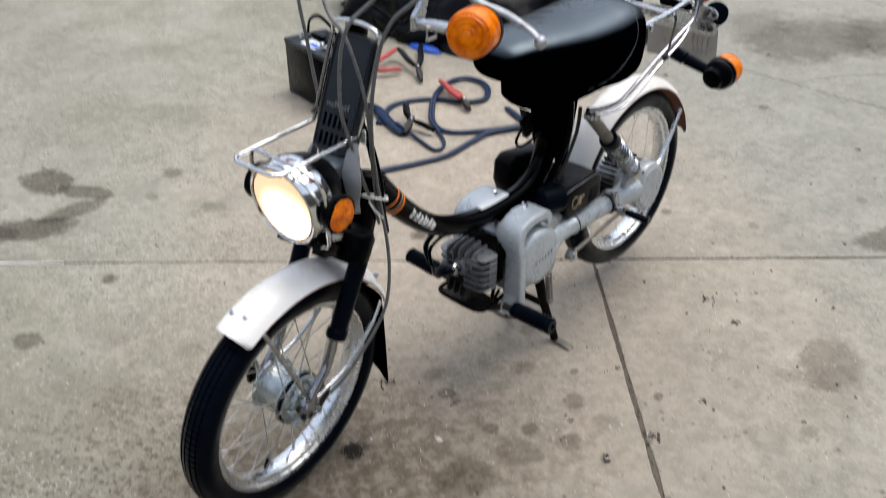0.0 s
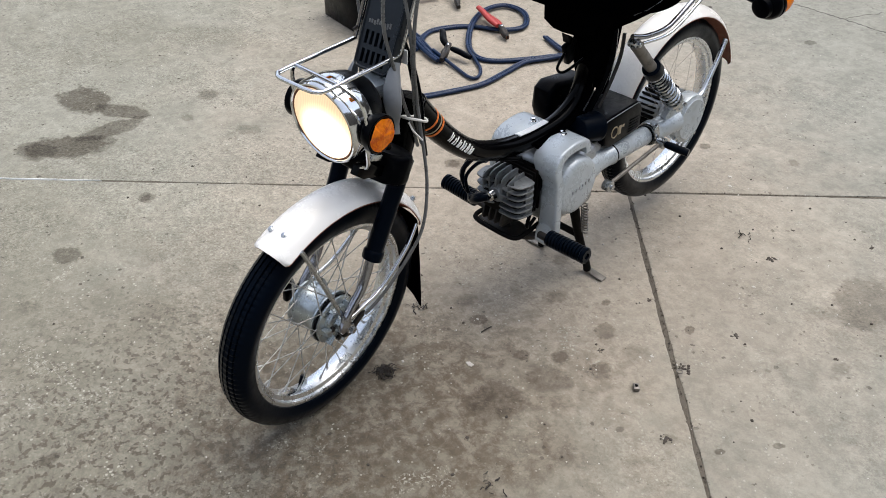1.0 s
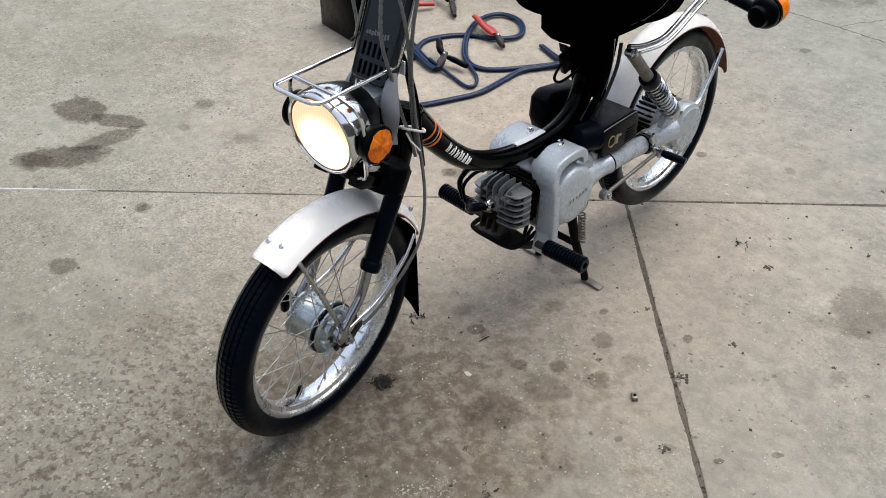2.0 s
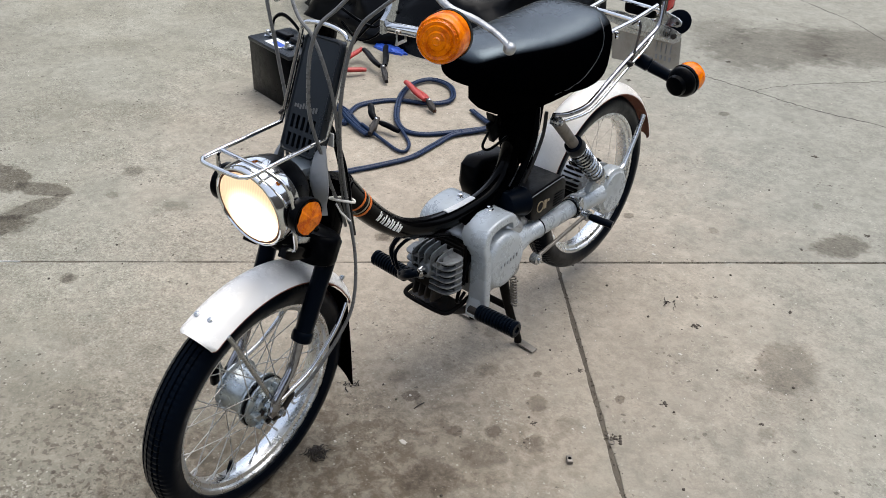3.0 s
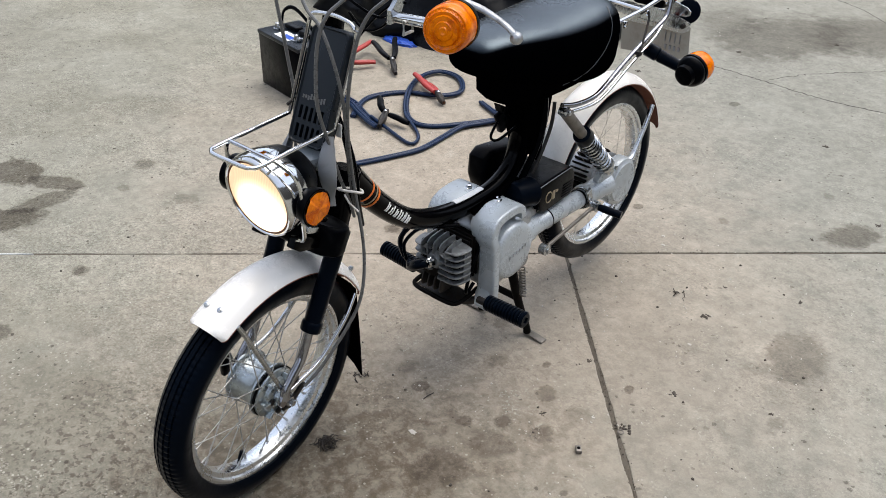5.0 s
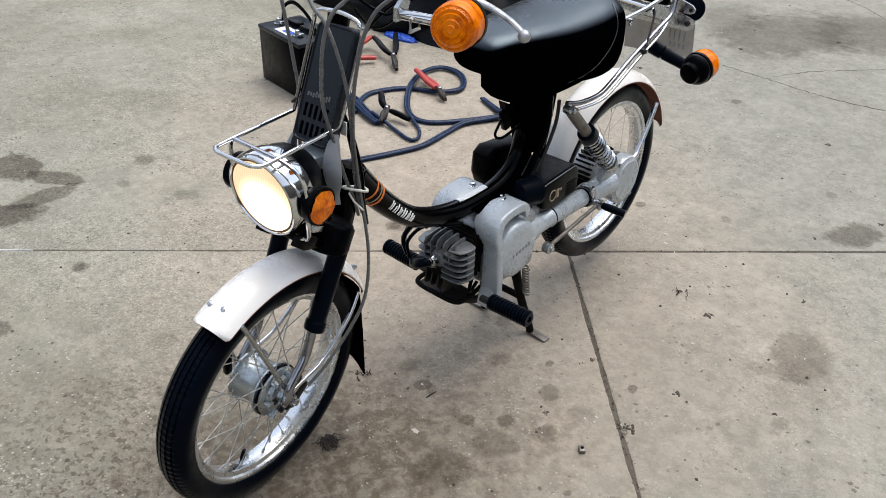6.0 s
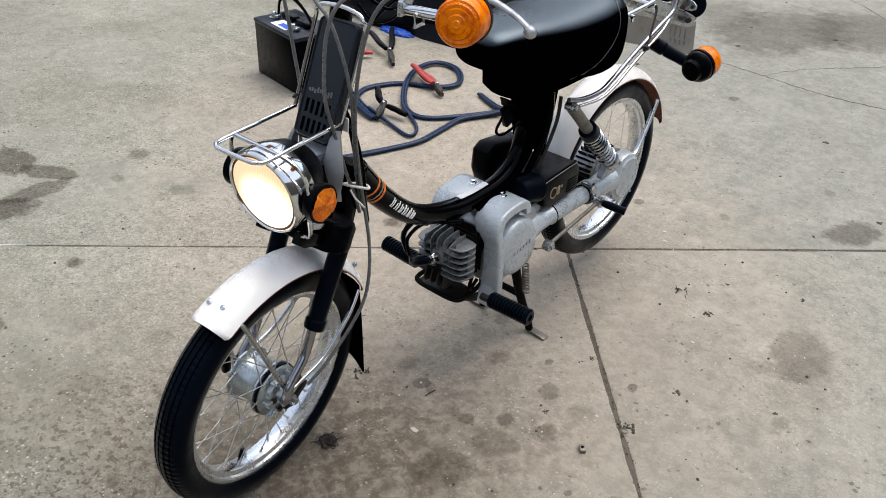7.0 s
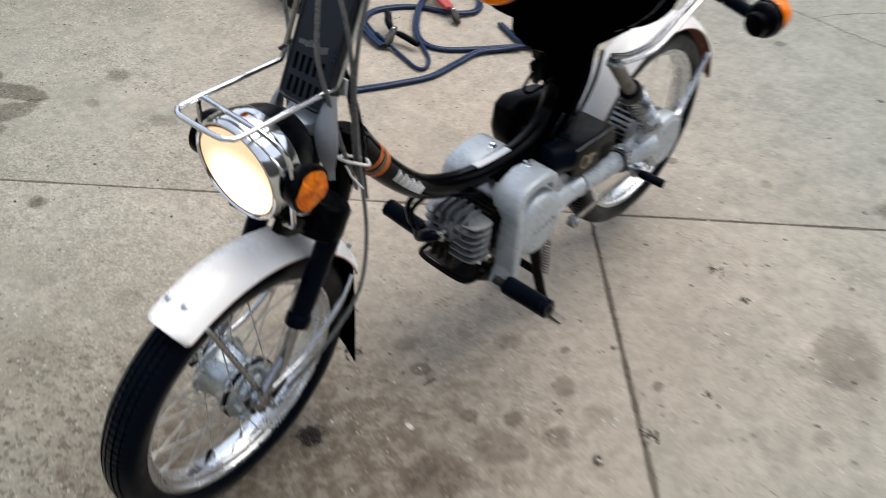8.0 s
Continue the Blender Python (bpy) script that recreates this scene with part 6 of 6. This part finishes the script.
def heap(name, centre, size, seed, material, label, category, fold=0.2):
    """A slumped, folded sheet: a wrinkled mound that rests on the ground."""
    bm, nu, nv = B(), 72, 26
    rings = []
    for j in range(nv):
        v = j / (nv - 1)
        ring = []
        for i in range(nu):
            a = 2 * math.pi * i / nu
            d = Vector((math.cos(a), math.sin(a), 0))
            r = math.cos(v * math.pi / 2) ** 0.55
            q = Vector((d.x * 1.6, d.y * 1.6, v * 2.2 + seed))
            w = 1 + fold * noise.noise(q * 1.3) + fold * 0.55 * noise.noise(q * 3.5) + fold * 0.25 * abs(noise.noise(q * 8.0))
            ring.append(Vector(centre) + Vector((d.x * size[0] * r * w, d.y * size[1] * r * w, size[2] * math.sin(v * math.pi / 2) * (0.85 + 0.3 * noise.noise(q * 2.0)))))
        rings.append(ring)
    return tagged(part(name, loft(bm, rings), material, None, "", None, 60), label, category)


BAG = painted("black_bag_film", (0.001, 0.0014, 0.0024), (0.004, 0.005, 0.007), 0.34, 0.4, scale=9.0, grain=40.0, relief=0.3, Specular_IOR_Level=0.1)
heap("black_bag", (-1.75, 2.6, 0), (0.8, 0.6, 0.45), 3.0, BAG, "large slumped black bag on the concrete", "bag")
heap("blue_rag", (-1.6, 1.985, 0), (0.09, 0.035, 0.02), 8.0, BLUE_CLOTH, "crumpled bright blue plastic scrap", "scrap")

# small litter
bm = block(B(), (0.377, 0.457, 0.0045), (0.012, 0.018, 0.009), 0.0015, Matrix.Rotation(0.75, 3, "Z"))
clip = part("metal_clip", bm, SHOCK_TUBE)
tagged(clip, "small bright metal clip nut lying on concrete", "clip")
part("clip_hole", lathe(B(), [(0, 0.0034), (0.0012, 0.0034)], (0.377, 0.457, 0.0087), (0, 0, 1), 14), BLACK_PAINT, clip)
rnd = random.Random(21)
bm = B()
for k in range(140):
    cx, cy, sp = ((-0.012, 0.127, 0.0075), (-0.112, 0.318, 0.011), (0.248, 1.092, 0.012), (0.34, 0.07, 0.014))[k % 4 if k < 44 else 0]
    x, y = cx + rnd.gauss(0, sp), cy + rnd.gauss(0, sp)
    a, n = rnd.random() * 6.28, 0.005 + 0.011 * rnd.random()
    z = 0.001 + 0.007 * rnd.random()
    tube(bm, [(x, y, z), (x + n * 0.5 * math.cos(a), y + n * 0.5 * math.sin(a), z + 0.001 * rnd.random()), (x + n * math.cos(a + 0.5), y + n * math.sin(a + 0.5), 0.0015)], 0.0006 + 0.0012 * rnd.random(), 4, flat=0.6)
tagged(part("dead_grass", bm, DEBRIS), "small dark clump of dead grass on concrete", "debris", kind="stuff")
tagged(part("twig", tube(B(), [(0.043, 0.357, 0.002), (0.044, 0.37, 0.003), (0.046, 0.386, 0.002)], 0.0012, 6), DEBRIS), "short dark twig on the concrete", "twig")
tagged(part("washer", tube(B(), [(0.414 + 0.006 * math.cos(i * 0.5236), 0.557 + 0.006 * math.sin(i * 0.5236), 0.006) for i in range(12)], 0.0014, 6, closed=True), SHOCK_TUBE), "small steel washer stuck in the joint", "washer")


def grit(name, count, seed, lo, hi, material, label, regions):
    bm = B()
    rnd = random.Random(seed)
    for k in range(count):
        x0, x1, y0, y1 = rnd.choice(regions)
        x, y, r = x0 + (x1 - x0) * rnd.random(), y0 + (y1 - y0) * rnd.random(), lo + (hi - lo) * rnd.random() ** 2
        a = rnd.random() * 6.28
        ring0 = [(x + r * (0.7 + 0.6 * rnd.random()) * math.cos(a + 6.283 * i / 5), y + r * (0.7 + 0.6 * rnd.random()) * math.sin(a + 6.283 * i / 5), -0.0005) for i in range(5)]
        ring1 = [(x + (p[0] - x) * 0.6, y + (p[1] - y) * 0.6, r * 0.7) for p in ring0]
        loft(bm, [ring0, ring1])
    return tagged(part(name, bm, material), label, "grit", kind="stuff")


EARTH = painted("dark_earth", (0.05, 0.04, 0.03), (0.12, 0.1, 0.08), 0.95, 0.6, scale=60.0)
CHIP = painted("pale_stone", (0.42, 0.39, 0.34), (0.3, 0.27, 0.22), 0.8, 0.6, scale=90.0)
PALE = painted("pale_grit", (0.46, 0.43, 0.38), (0.3, 0.27, 0.23), 0.8, 0.5, scale=60.0)
NEAR = [(-1.2, 0.9, -0.4, 1.6), (-0.2, 0.7, 0.2, 1.4), (-2.6, -0.6, 0.2, 2.6), (-1.0, 1.2, 1.6, 3.6)]
grit("earth_crumbs", 260, 5, 0.001, 0.0042, EARTH, "scattered crumbs of dark earth", NEAR)
grit("pale_grit", 900, 6, 0.0008, 0.0028, PALE, "scattered pale grit on the concrete", NEAR)
bm, rnd = B(), random.Random(9)
for k in range(800):
    u, v = (0.0, -0.05 - 1.7 * rnd.random()) if k % 3 else (1.6 * rnd.random(), 0.0)
    c = CORNER + ALONG * (u + rnd.gauss(0, 0.0052)) + ACROSS * (v + rnd.gauss(0, 0.004 if k % 3 else 0.003))
    r = 0.0006 + 0.0017 * rnd.random() ** 3
    lathe(bm, [(-0.003, r), (r * 0.3, r * 0.9), (r * 0.7, r * 0.3)], c + Vector((0, 0, -0.001)), (0.3 * rnd.random(), 0.2, 1), 5)
tagged(part("joint_crumbs", bm, JOINT_DIRT), "dark earth crumbs strewn along the joints", "grit", kind="stuff")
for x, y, r in ((0.35, 1.057, 0.012), (0.433, 0.747, 0.011), (0.26, 0.498, 0.007), (0.412, 0.576, 0.016), (0.235, 0.712, 0.008), (0.327, 1.21, 0.006), (0.5, 1.282, 0.009), (0.4, 1.605, 0.007), (0.512, 1.822, 0.01), (0.313, 2.069, 0.006), (0.495, 0.387, 0.012), (-0.478, 2.63, 0.016), (-0.463, 2.949, 0.012), (0.193, 2.252, 0.013), (-0.184, 3.355, 0.012), (-0.532, 3.235, 0.008), (-0.575, 3.736, 0.01), (-0.658, 2.429, 0.013), (0.62, 0.83, 0.007), (0.158, 0.372, 0.004), (0.17, 0.36, 0.004), (0.23, 0.12, 0.006)):
    bm, rnd = B(), random.Random(int(x * 1000))
    for k in range(26):
        a, d, s = rnd.random() * 6.28, r * rnd.random() ** 1.4, r * (0.1 + 0.22 * rnd.random())
        lathe(bm, [(-0.001, s), (s * 0.4, s * 0.8), (s * 0.7, s * 0.2)], (x + d * math.cos(a), y + d * math.sin(a), 0), (0.2 * rnd.random(), 0.2, 1), 6)
    tagged(part("dirt_clod", bm, EARTH), "small crumbled clod of dark earth", "dirt", "dirt clods")
for x, y, r in ((0.093, 0.269, 0.011), (0.375, 0.928, 0.006), (0.079, 1.328, 0.007), (0.006, 0.384, 0.004), (-0.01, 0.175, 0.004), (0.103, 1.285, 0.008), (0.345, 0.56, 0.005), (0.33, 0.54, 0.004), (0.35, 0.545, 0.003)):
    rnd = random.Random(int(1000 * y))
    ring = [(x + r * (0.7 + 0.5 * rnd.random()) * math.cos(0.7 * i), y + 0.6 * r * (0.7 + 0.5 * rnd.random()) * math.sin(0.7 * i), 0) for i in range(9)]
    bm = loft(B(), [[(a, b, -0.0004) for a, b, _ in ring], [(x + (a - x) * 0.85, y + (b - y) * 0.85, 0.0012) for a, b, _ in ring]])
    tagged(part("pale_chip", bm, CHIP), "thin pale chip of stone on concrete", "chip", "pale chips")
